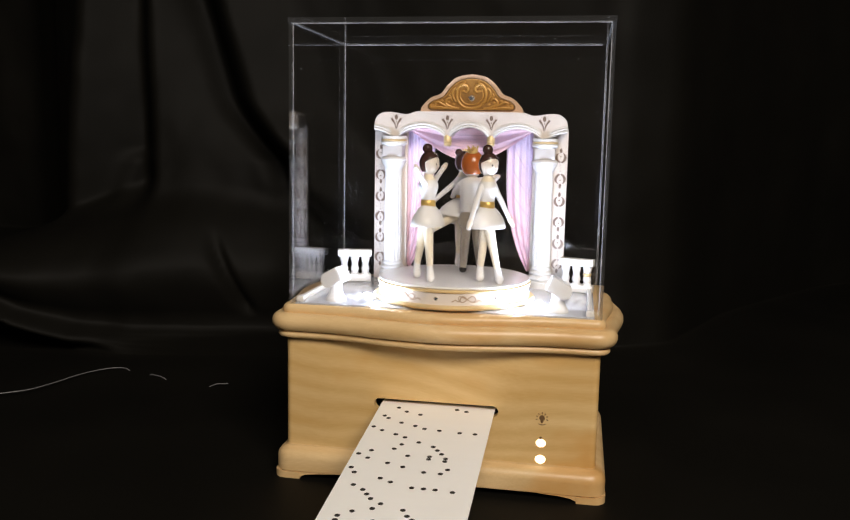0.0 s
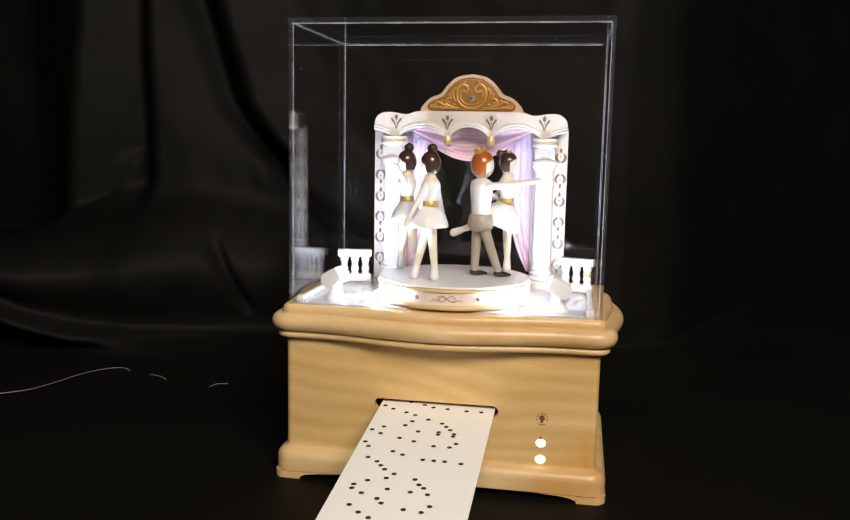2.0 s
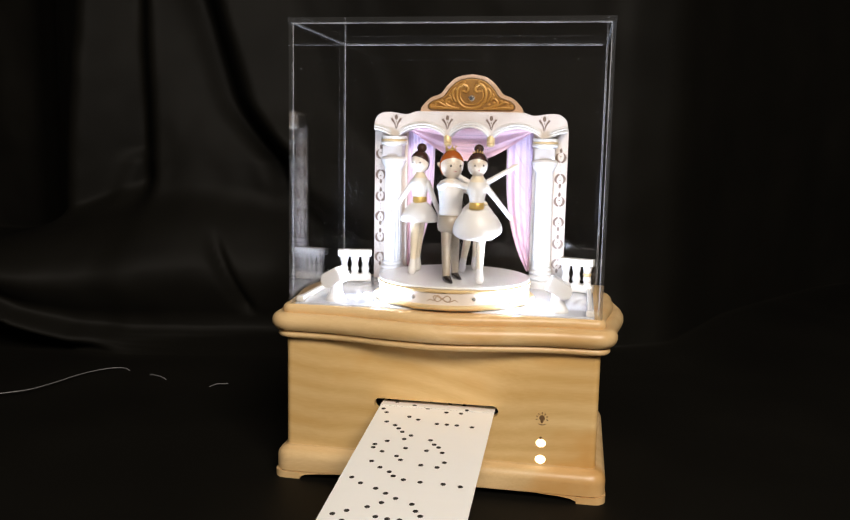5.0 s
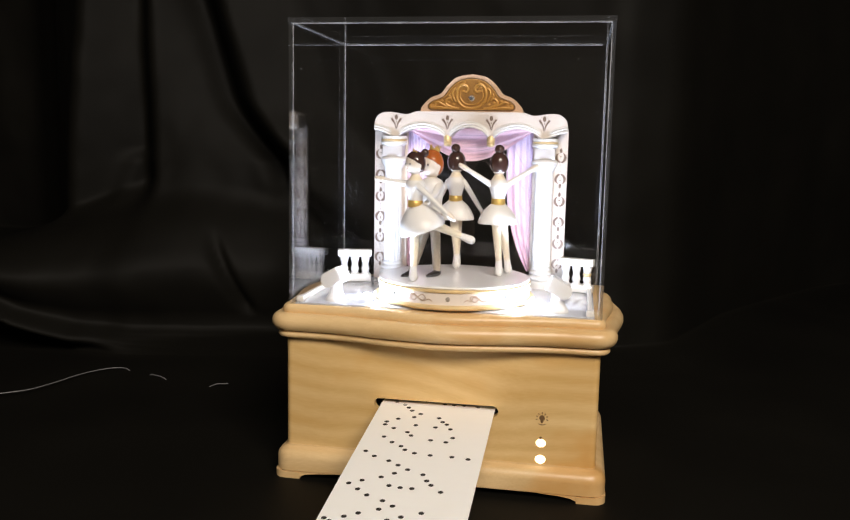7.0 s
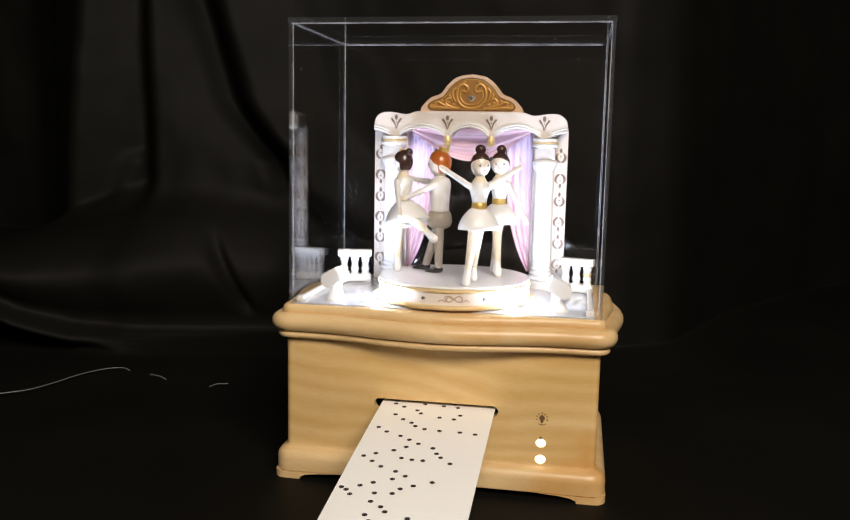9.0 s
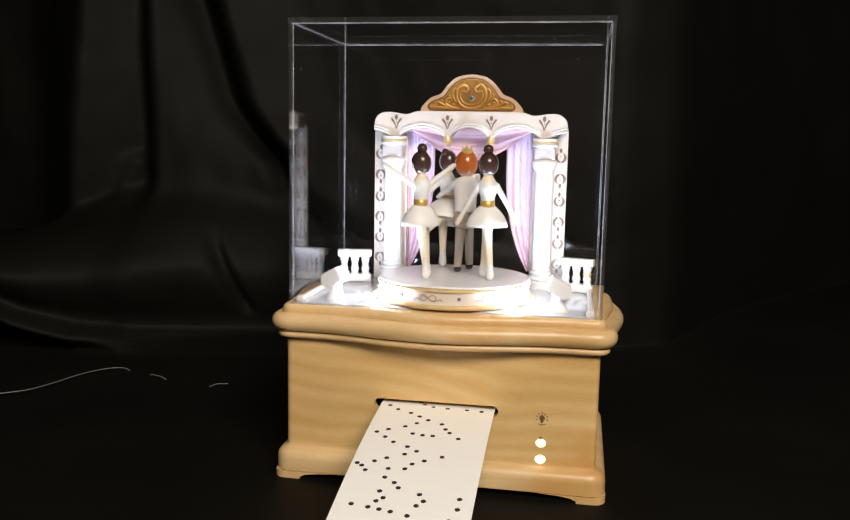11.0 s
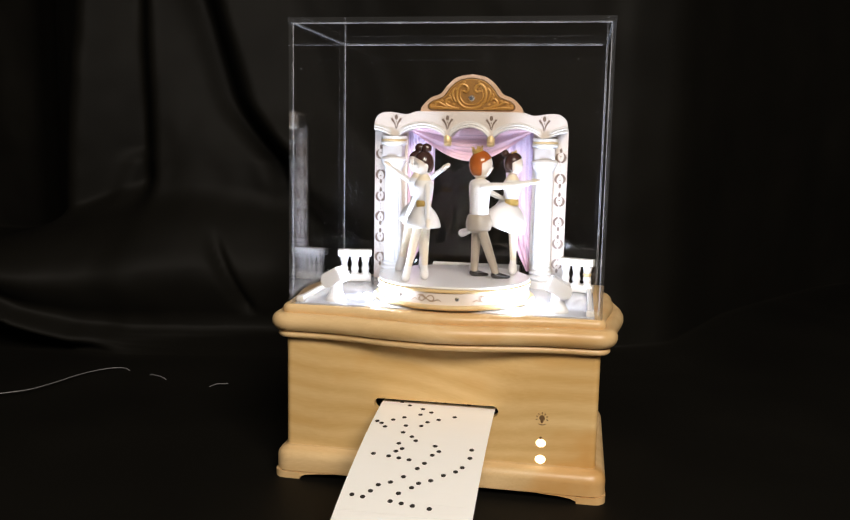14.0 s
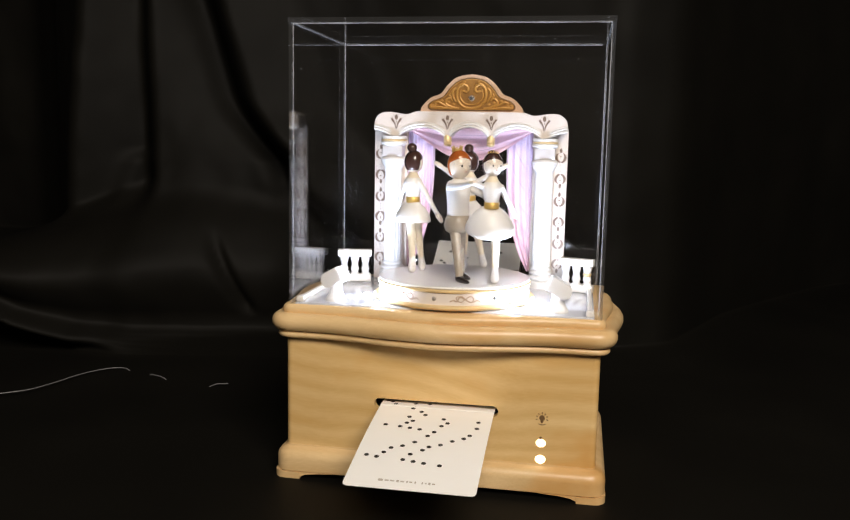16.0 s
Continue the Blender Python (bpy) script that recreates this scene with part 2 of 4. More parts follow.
RIDGE = ((-0.68, 0.072), (-0.52, 0.106), (-0.444, 0.121), (-0.37, 0.142), (-0.316, 0.157), (-0.276, 0.155), (-0.22, 0.143), (-0.12, 0.11))
HEM = ((-0.68, 0.030), (-0.56, 0.060), (-0.50, 0.066), (-0.452, 0.033), (-0.405, 0.013), (-0.351, 0.003), (-0.293, -0.003), (-0.12, -0.008))
ROLL = ((-0.35, 0.0), (-0.15, -0.008), (-0.06, -0.036), (0.0, -0.060), (0.05, -0.062), (0.10, -0.042), (0.20, -0.038), (0.35, -0.048), (0.50, -0.054), (0.62, -0.050), (0.80, -0.031), (0.93, -0.010), (1.0, 0.0))


def cloth_depth(x, z):
    """How far the hanging cloth stands at (x, z): sharp hanging folds, and a pillow-like swell low on its left side."""
    d = -0.305 + 0.30 * (0.334 - z) + 1.9 * max(0.0, 0.26 - max(z, 0.19)) ** 1.5
    c = -0.372 - 0.02 * (z - 0.25)
    folds = ((-2.0, 0.58), (-0.66, 0.585), (-0.60, 0.54), (-0.53, 0.43), (c - 0.075 + 0.1 * (z - 0.25), 0.325), (c - 0.008, 0.372), (c + 0.006, 0.335), (d - 0.022, 0.362),
             (d - 0.006, 0.385), (d + 0.026, 0.325), (d + 0.10, 0.365), (0.02, 0.36), (0.12, 0.352), (0.178, 0.385), (0.25, 0.55), (0.32, 0.66), (0.42, 0.80), (0.52, 0.90), (2.5, 0.92))
    y = sum(along(folds, x + 0.0045 * k) for k in (-2, -1, 0, 1, 2)) / 5
    y -= 0.009 * math.exp(-((x + 0.398 - 0.35 * (z - 0.165)) / 0.016) ** 2) * smoothstep(0.205, 0.185, z) * smoothstep(0.12, 0.15, z)
    top, low = along(RIDGE, x), along(HEM, x)
    if top > low + 0.01:
        u = (z - low) / (top - low)
        y = y + (0.330 + 0.42 * (x + 0.33) - y) * 0.85 * smoothstep(1.25, 0.9, u) * smoothstep(-0.12, -0.2, x)
        y += (1.05 + 1.6 * min(0.25, max(0.0, -0.22 - x))) * sum(along(ROLL, u + 0.03 * k) for k in (-2, -1, 0, 1, 2)) / 5 * smoothstep(-0.13, -0.24, x) * smoothstep(0.0, 0.05, top - low - 0.01)
    y += 0.010 * math.exp(-((x + 0.255 + 0.45 * (z - 0.05)) / 0.006) ** 2) * smoothstep(0.03, 0.05, z) * smoothstep(0.13, 0.09, z)
    return y + 0.005 * noise.noise((x * 12, z * 9, 0.3)) + 0.0015 * noise.noise((x * 45, z * 30, 2.3))


def build_cloth():
    bm = bmesh.new()
    xs = [-2.2 + 0.05 * i for i in range(26)] + [-0.9 + 0.010 * i for i in range(30)] + [-0.6 + 0.004 * i for i in range(150)] + [0.01 * i for i in range(70)] + [0.7 + 0.06 * i for i in range(26)]
    rows = []
    for s in range(260):
        row = []
        for x in xs:
            if s < 30:                          # on the table, from well in front of the camera
                y = -1.6 + 1.83 * (s / 29) ** 0.6
                z = 0.0004 * noise.noise((x * 9, y * 9, 0))
                if y > 0.14:
                    z += 0.004 * smoothstep(0.14, 0.2, y) * (0.5 + 0.5 * noise.noise((x * 16, y * 16, 5)))
            else:
                k = (s - 29) / 230
                z = 0.85 * k ** 1.5
                y = cloth_depth(x, z)
                y = 0.23 + (y - 0.23) * smoothstep(-0.012, 0.014, z)
                z += 0.003 * (1 - smoothstep(0, 0.03, z))
            row.append(bm.verts.new((x, y, z)))
        rows.append(row)
    for a, b in zip(rows, rows[1:]):
        for k in range(len(xs) - 1):
            bm.faces.new((a[k], a[k + 1], b[k + 1], b[k]))
    ob = new("backdrop", mesh("backdrop", bm, CLOTH, smooth=80))
    tagged(ob, "black matt cloth draped over the table and up behind", "cloth", "", "structure")


def build_room():
    """Plain dark walls and ceiling that close the place round the camera."""
    dark = surface("dark_wall", (0.10, 0.09, 0.08), 0.8, vary=0.2, scale=3)
    for name, b in (("wall_south", (-2.2, 2.2, -1.75, -1.65, -0.8, 2.0)), ("wall_north", (-2.2, 2.2, 1.0, 1.08, -0.8, 2.0)),
                    ("wall_west", (-2.3, -2.2, -1.7, 1.03, -0.8, 2.0)), ("wall_east", (2.2, 2.3, -1.7, 1.03, -0.8, 2.0)),
                    ("ceiling", (-2.3, 2.3, -1.75, 1.08, 2.0, 2.08)), ("floor", (-2.3, 2.3, -1.75, 1.08, -0.88, -0.8))):
        ob = new(name, mesh(name, box(bmesh.new(), *b), dark, smooth=0))
        tagged(ob, "plain dark " + name.split("_")[0] + " of the dim room", name.split("_")[0], "", "structure")


build_cloth()
build_room()


# ---- the wooden box
BW, BX = 0.0980, -0.0008        # half of its width, its middle
def outline(d, bow, side=0.0, n=48):
    """The box's outline in plan, d metres outside its walls; bow, side: how far its front and its flanks swell."""
    x0, y0, y1, r = BW + d, 0.002 - d, 0.130 + d, max(0.0015, 0.0035 + d)
    pts = []
    for k in range(n + 1):
        x = -x0 + r + (2 * x0 - 2 * r) * k / n
        pts.append((BX + x, y0 - bow * (0.5 + 0.5 * math.cos(math.pi * min(1, abs(x) / 0.080)))))
    swell = [(y, side * (0.5 + 0.5 * math.cos(math.pi * min(1, abs(y - 0.066) / 0.052)))) for y in [0.012 + 0.108 * k / 16 for k in range(17)]]
    for cx, cy, a in ((x0 - r, y0 + r, -90), (x0 - r, y1 - r, 0), (-x0 + r, y1 - r, 90), (-x0 + r, y0 + r, 180)):
        for k in range(1 if a == -90 else 0, 7):
            q = radians(a + 15 * k)
            pts.append((BX + cx + r * math.cos(q), cy + r * math.sin(q)))
        if a == -90:
            pts += [(BX + x0 + w, y) for y, w in swell]
        elif a == 90:
            pts += [(BX - x0 - w, y) for y, w in swell[::-1]]
    return pts[:-1]


def sweep(bm, profile, bow, side=0.0):
    rows = [[bm.verts.new((x, y, z)) for x, y in outline(d, bow, side)] for d, z in profile]
    for a, b in zip(rows, rows[1:]):
        for k in range(len(a)):
            bm.faces.new((a[k], a[(k + 1) % len(a)], b[(k + 1) % len(a)], b[k]))
    bm.faces.new(rows[0][::-1])
    bm.faces.new(rows[-1])
    return bm


def arc(d, z, r, a0, a1, n=8, sz=1.0):
    return [(d + r * math.cos(radians(a0 + (a1 - a0) * k / n)), z + sz * r * math.sin(radians(a0 + (a1 - a0) * k / n))) for k in range(n + 1)]


def build_box():
    b = thing("music_box", "pale maple music box with a bowed moulded top and strip slot", "music box")
    bm = bmesh.new()
    w, y0, y1, z0, z1 = BW, 0.002, 0.130, 0.014, F - 0.018
    sl, sr, sb, st = -0.0408, 0.0372, F - 0.0655, F - 0.0585     # the slot
    r, th = (st - sb) / 2, 0.005
    # front wall round the slot: one outline of the wall, one of the slot, joined face by face
    hole = [(sl + r + r * math.cos(radians(a)), (sb + st) / 2 + r * math.sin(radians(a))) for a in range(90, 271, 20)]
    hole += [(sr - r + r * math.cos(radians(a)), (sb + st) / 2 + r * math.sin(radians(a))) for a in range(-90, 91, 20)]
    rc = 0.004

    inner = [bm.verts.new((x, y0, z)) for x, z in hole]
    deep = [bm.verts.new((x, y0 + th, z)) for x, z in hole]
    # four broad panels and the four wedges round the slot's ends
    n = len(hole)
    tl, tr = bm.verts.new((BX - w + rc, y0, z1)), bm.verts.new((BX + w - rc, y0, z1))
    bl, br = bm.verts.new((BX - w + rc, y0, z0)), bm.verts.new((BX + w - rc, y0, z0))
    half = n // 2
    bm.faces.new([tl] + inner[:half] + [bl])
    bm.faces.new([br] + inner[half:] + [tr])
    bm.faces.new([inner[half - 1], inner[half], br, bl])
    bm.faces.new([inner[-1], inner[0], tl, tr])
    for k in range(n):
        bm.faces.new((inner[k], inner[(k + 1) % n], deep[(k + 1) % n], deep[k]))
    # rounded corners, sides and back with an exit slot at the back
    for s in (-1, 1):
        cs = [(BX + s * (w - rc + rc * math.sin(radians(a))), y0 + rc - rc * math.cos(radians(a))) for a in range(0, 91, 15)] + [(BX + s * w, y1)]
        rows = [(bm.verts.new((x, y, z0)), bm.verts.new((x, y, z1))) for x, y in cs]
        for a, c in zip(rows, rows[1:]):
            bm.faces.new((a[0], c[0], c[1], a[1]))
    for x0, x1, za, zb in ((BX - w, BX + w, z0, sb - 0.006), (BX - w, BX + w, st + 0.006, z1), (BX - w, sl, sb - 0.006, st + 0.006), (sr, BX + w, sb - 0.006, st + 0.006)):
        box(bm, x0, x1, y1 - 0.006, y1, za, zb)
    bmesh.ops.remove_doubles(bm, verts=bm.verts, dist=0.00001)
    body = part("body", bm, MAPLE, b, "plain figured maple box walls", smooth=50)
    # two added near-black sheets put the slot's inner shade into colour
    bm = bmesh.new()
    box(bm, -0.06, 0.06, y0 + 0.006, y1 - 0.008, F - 0.05, F - 0.049)
    box(bm, -0.06, 0.06, y0 + 0.006, y1 - 0.008, F - 0.08, F - 0.079)
    part("slot_dark_sheets", bm, HOLE, b, "two near-black sheets added behind the slot for its shade", smooth=0)
    # top moulding: thin bead, large bullnose, a bead set back above it
    prof = [(-0.004, F - 0.0222), (0.0026, F - 0.0222)] + arc(0.0034, F - 0.0200, 0.0021, -85, 80, 7) + [(0.0036, F - 0.0176)]
    prof += arc(0.0038, F - 0.0120, 0.0058, -70, 74, 12) + [(0.0024, F - 0.0066)] + arc(-0.0010, F - 0.0044, 0.0036, -36, 88, 8) + [(-0.006, F - 0.0009)]
    part("top_moulding", sweep(bmesh.new(), prof, 0.0105, 0.0058), MAPLE_TRIM, b, "rounded maple moulding bowed forward in the middle")
    # base moulding with a quarter-round shoulder, on four feet of the same outline
    prof = [(-0.004, 0.0044), (0.0056, 0.0044), (0.0062, 0.0049), (0.0063, 0.0120)] + arc(0.0013, 0.0120, 0.0050, 10, 78, 7, 1.35) + [(0.0004, 0.0196), (0.0002, 0.0206), (-0.004, 0.0207)]
    part("base_moulding", sweep(bmesh.new(), prof, 0.0), MAPLE_TRIM, b, "rounded maple base moulding")
    for sx in (-1, 1):
        for sy, y in ((1, 0.002 - 0.0066), (-1, 0.130 + 0.0066)):
            bm = bmesh.new()
            x, r = BX + sx * (BW + 0.0066), 0.0075
            pts = [(x - sx * 0.0175, y + sy * 0.0175), (x - sx * 0.0175, y)]
            pts += [(x - sx * (r - r * math.sin(radians(a))), y + sy * (r - r * math.cos(radians(a)))) for a in range(0, 91, 15)] + [(x, y + sy * 0.0175)]
            rows = [[bm.verts.new((px, py, z)) for px, py in pts] for z in (0.0, 0.0004, 0.0042)]
            for a, c in zip(rows, rows[1:]):
                for k in range(len(a)):
                    bm.faces.new((a[k], a[(k + 1) % len(a)], c[(k + 1) % len(a)], c[k]))
            bm.faces.new(rows[0])
            bm.faces.new(rows[-1])
            pts = [(x - sx * 0.0174, 0.0010), (x - sx * 0.0174, 0.0044), (x - sx * 0.0400, 0.0044), (x - sx * 0.0290, 0.0038), (x - sx * 0.0215, 0.0028), (x - sx * 0.0185, 0.0016)]
            plate(bm, pts, y + sy * 0.0006, y + sy * 0.013)
            part("foot", bm, MAPLE_TRIM, b, smooth=30)
    # touch signs: a burnt-in bulb, a dot, two lit buttons
    ix, iz, iy = 0.0640, F - 0.0642, y0 - 0.0003
    bm = bmesh.new()
    plate(bm, [(ix + 0.0017 * math.sin(radians(a)) * (1 if abs(a) < 120 else 0.75), iz + 0.0005 + 0.0019 * math.cos(radians(a)) - (0.0011 if abs(a) > 140 else 0)) for a in range(-170, 171, 20)], iy, y0 + 0.0002)
    for a in range(-105, 106, 35):
        c, v = math.sin(radians(a)), math.cos(radians(a))
        tube(bm, [(ix + 0.0026 * c, iy, iz + 0.0005 + 0.0026 * v), (ix + 0.0038 * c, iy, iz + 0.0005 + 0.0038 * v)], [0.00018, 0.00030], 6)
    tube(bm, [(ix - 0.0022, iy, iz - 0.0030), (ix - 0.0010, iy, iz - 0.0035), (ix + 0.0010, iy, iz - 0.0035), (ix + 0.0022, iy, iz - 0.0030)], 0.00025, 6)
    part("bulb_sign", bm, INK, b, "burnt-in light bulb sign", smooth=0)
    bm = bmesh.new()
    ball(bm, (0.0636, y0, F - 0.0762), 0.0008, (1, 0.25, 1))
    part("touch_mark", bm, INK, b, "small burnt-in dot")
    for z, k in ((F - 0.0795, 1.0), (F - 0.0898, 1.06)):
        bm = bmesh.new()
        ball(bm, (0.0638, y0, z), 0.0030 * k, (1.02, 0.22, 0.86))
        part("light_button", bm, BUTTON, b, "small button glowing warm white")
    return b


build_box()


# ---- the stage floor and the acrylic case
def build_floor():
    fl = thing("stage_floor", "glossy white stage floor with low side kerbs", "stage", at=(0, 0, 0))
    part("floor_panel", box(bmesh.new(), -0.0925, 0.0925, 0.0018, 0.1195, F - 0.002, F, 0.0003), FLOOR_WHITE, fl)
    for s in (-1, 1):
        part("kerb", box(bmesh.new(), s * 0.0898 - 0.0015, s * 0.0898 + 0.0015, 0.006, 0.1185, F, F + 0.0034, 0.0007), WHITE, fl, "low white kerb")
        part("corner_block", box(bmesh.new(), s * 0.0898 - 0.0024, s * 0.0898 + 0.0024, 0.0024, 0.0076, F, F + 0.0040, 0.0008), WHITE, fl)
    for sx, sy, watts in SPOTS:
        bm = bmesh.new()
        lathe(bm, [(0.0034, 0), (0.0034, 0.0006), (0.0027, 0.0011), (0.0, 0.0011)], 20, pose(sx, sy, F))
        part("light_lens", bm, LED, fl, "small bright cool white floor light")


def build_case():
    c = thing("display_case", "clear acrylic dust cover over the stage", "display case", at=(0.0006, 0, 0))
    w, d, h, t, g = 0.0964, 0.1218, 0.1745, 0.0018, 0.0001
    z, lid = F - 0.0008, 0.0028
    panes = (("front_pane", 1, (-w + t + g, w - t - g, 0, t, z, z + h - lid - g)), ("back_pane", 1, (-w + t + g, w - t - g, d - t, d, z, z + h - lid - g)),
             ("side_pane", 0, (-w, -w + t, 0, d, z, z + h - lid - g)), ("side_pane", 0, (w - t, w, 0, d, z, z + h - lid - g)), ("top_pane", 2, (-w - 0.0004, w + 0.0004, -0.0004, d, z + h - lid, z + h)))
    for name, axis, b in panes:
        bm = box(bmesh.new(), *b)
        for f in bm.faces:
            f.normal_update()
            f.material_index = 0 if abs(f.normal[axis]) > 0.9 else 1
        ob = new(name, mesh(name, bm, ACRYLIC, ACRYLIC_EDGE, smooth=0))
        ob.parent = c
        ob.visible_shadow = False
    # the glued seams, thin bright lines inside the corners
    e, hi = t + 0.0004, z + h - lid - 0.0004
    for a, b in (((-w + e, d - e, hi), (w - e - 0.003, d - e, hi)), ((-w + e, e, hi), (w - e, e, hi)), ((-w + e, e, hi), (-w + e, d - e, hi)), ((w - e, e, hi), (w - e, d - e - 0.003, hi)),
                 ((-w + e, e, z + 0.002), (-w + e, e, hi)), ((w - e, e, z + 0.002), (w - e, e, hi)), ((-w + e, d - e, z + 0.002), (-w + e, d - e, hi)), ((w - e, d - e - 0.001, z + 0.002), (w - e, d - e - 0.001, hi))):
        bm = bmesh.new()
        n = 24
        tube(bm, [tuple(a[i] + (b[i] - a[i]) * k / n for i in range(3)) for k in range(n + 1)], [0.00022 + 0.00012 * (noise.noise((k * 0.7, a[0] * 40, b[1] * 60)) > 0.12) for k in range(n + 1)], 6)
        part("seam", bm, WELD, c).visible_shadow = False
    # dust and hairline scratches on the front and back sheets
    rnd = random.Random(4)
    bm = bmesh.new()
    for k in range(110):
        x, zz, r = rnd.uniform(-w + 0.006, w - 0.006), z + rnd.uniform(0.02, h - 0.006), rnd.uniform(0.00008, 0.00028)
        y = rnd.choice((-0.0001, d - t - 0.0001, d - t - 0.0001))
        plate(bm, [(x + r * math.cos(q) * rnd.uniform(0.7, 1.5), zz + r * math.sin(q)) for q in [i * math.pi / 3 for i in range(6)]], y, y + 0.00008)
    for k in range(8):
        x, zz, q = -0.0925 + 0.008 * rnd.random(), z + 0.054 + 0.020 * rnd.random(), rnd.uniform(-1.5, -0.3)
        n = rnd.choice((0.0015, 0.003, 0.009))
        tube(bm, [(x, d - t - 0.0001, zz), (x + n * 0.5 * math.cos(q), d - t - 0.0001, zz + n * 0.55 * math.sin(q)), (x + n * math.cos(q), d - t - 0.0001, zz + n * math.sin(q))], 0.00005, 4)
    tagged(part("dust", bm, DUST, c, "pale dust specks and hairline scratches", smooth=0), kind="stuff")


build_floor()
build_case()


# ---- the stage arch
def motif(bm, s=1.0, flip=1):
    """A small tulip: two curled leaves, a drop above, a dot between (in x and z, 0.35 mm thick)."""
    for side in (-1, 1):
        line = curve([(side * 0.0003, -0.0036), (side * 0.0017, -0.0029), (side * 0.0028, -0.0010), (side * 0.0026, 0.0010), (side * 0.0014, 0.0024)], 5)
        wide = [0.00025 + 0.0009 * math.sin(math.pi * min(1, k / (len(line) - 1) * 0.9 + 0.1)) for k in range(len(line))]
        left, right = [], []
        for k, q in enumerate(line):
            dv = line[min(k + 1, len(line) - 1)] - line[max(k - 1, 0)]
            nv = Vector((-dv.y, dv.x)).normalized() * wide[k] * 0.72
            left.append(tuple((q + nv) * s))
            right.append(tuple((q - nv) * s))
        plate(bm, [(x, z * flip) for x, z in left + right[::-1]], -0.00035, 0)
    plate(bm, [(s * 0.0009 * math.sin(a), flip * s * (0.0036 + (0.0021 if math.cos(a) > 0 else 0.0011) * math.cos(a))) for a in [k * math.pi / 5 for k in range(10)]], -0.00035, 0)
    plate(bm, [(s * 0.0005 * math.sin(a), flip * s * (0.0002 + 0.0005 * math.cos(a))) for a in [k * math.pi / 4 for k in range(8)]], -0.00035, 0)
    return bm


def fleur(bm):
    """Three leaves and a drop that fan out upwards."""
    for side in (-1, 1):
        line = curve([(side * 0.0003, -0.0042), (side * 0.0012, -0.0005), (side * 0.0036, 0.0030)], 6)
        left, right = [], []
        for k, q in enumerate(line):
            dv = line[min(k + 1, len(line) - 1)] - line[max(k - 1, 0)]
            nv = Vector((-dv.y, dv.x)).normalized() * (0.0002 + 0.00062 * k / (len(line) - 1))
            left.append(tuple(q + nv))
            right.append(tuple(q - nv))
        plate(bm, left + right[::-1], -0.0004, 0)
    plate(bm, [(0.0012 * math.sin(a), 0.0036 + (0.0021 if math.cos(a) > 0 else 0.0016) * math.cos(a)) for a in [k * math.pi / 6 for k in range(12)]], -0.0004, 0)
    plate(bm, [(0.0004 * math.sin(a), 0.0006 + 0.0005 * math.cos(a)) for a in [k * math.pi / 4 for k in range(8)]], -0.0004, 0)
    return bm


def sheet(bm, x_of, z_of, y_of, nu, nv, mat=0):
    """A soft sheet over u (across) and v (down), 0 to 1 each."""
    g = [[bm.verts.new((x_of(u / nu, v / nv), y_of(u / nu, v / nv), z_of(u / nu, v / nv))) for u in range(nu + 1)] for v in range(nv + 1)]
    for a, b in zip(g, g[1:]):
        for k in range(nu):
            bm.faces.new((a[k], a[k + 1], b[k + 1], b[k])).material_index = mat
    return bm


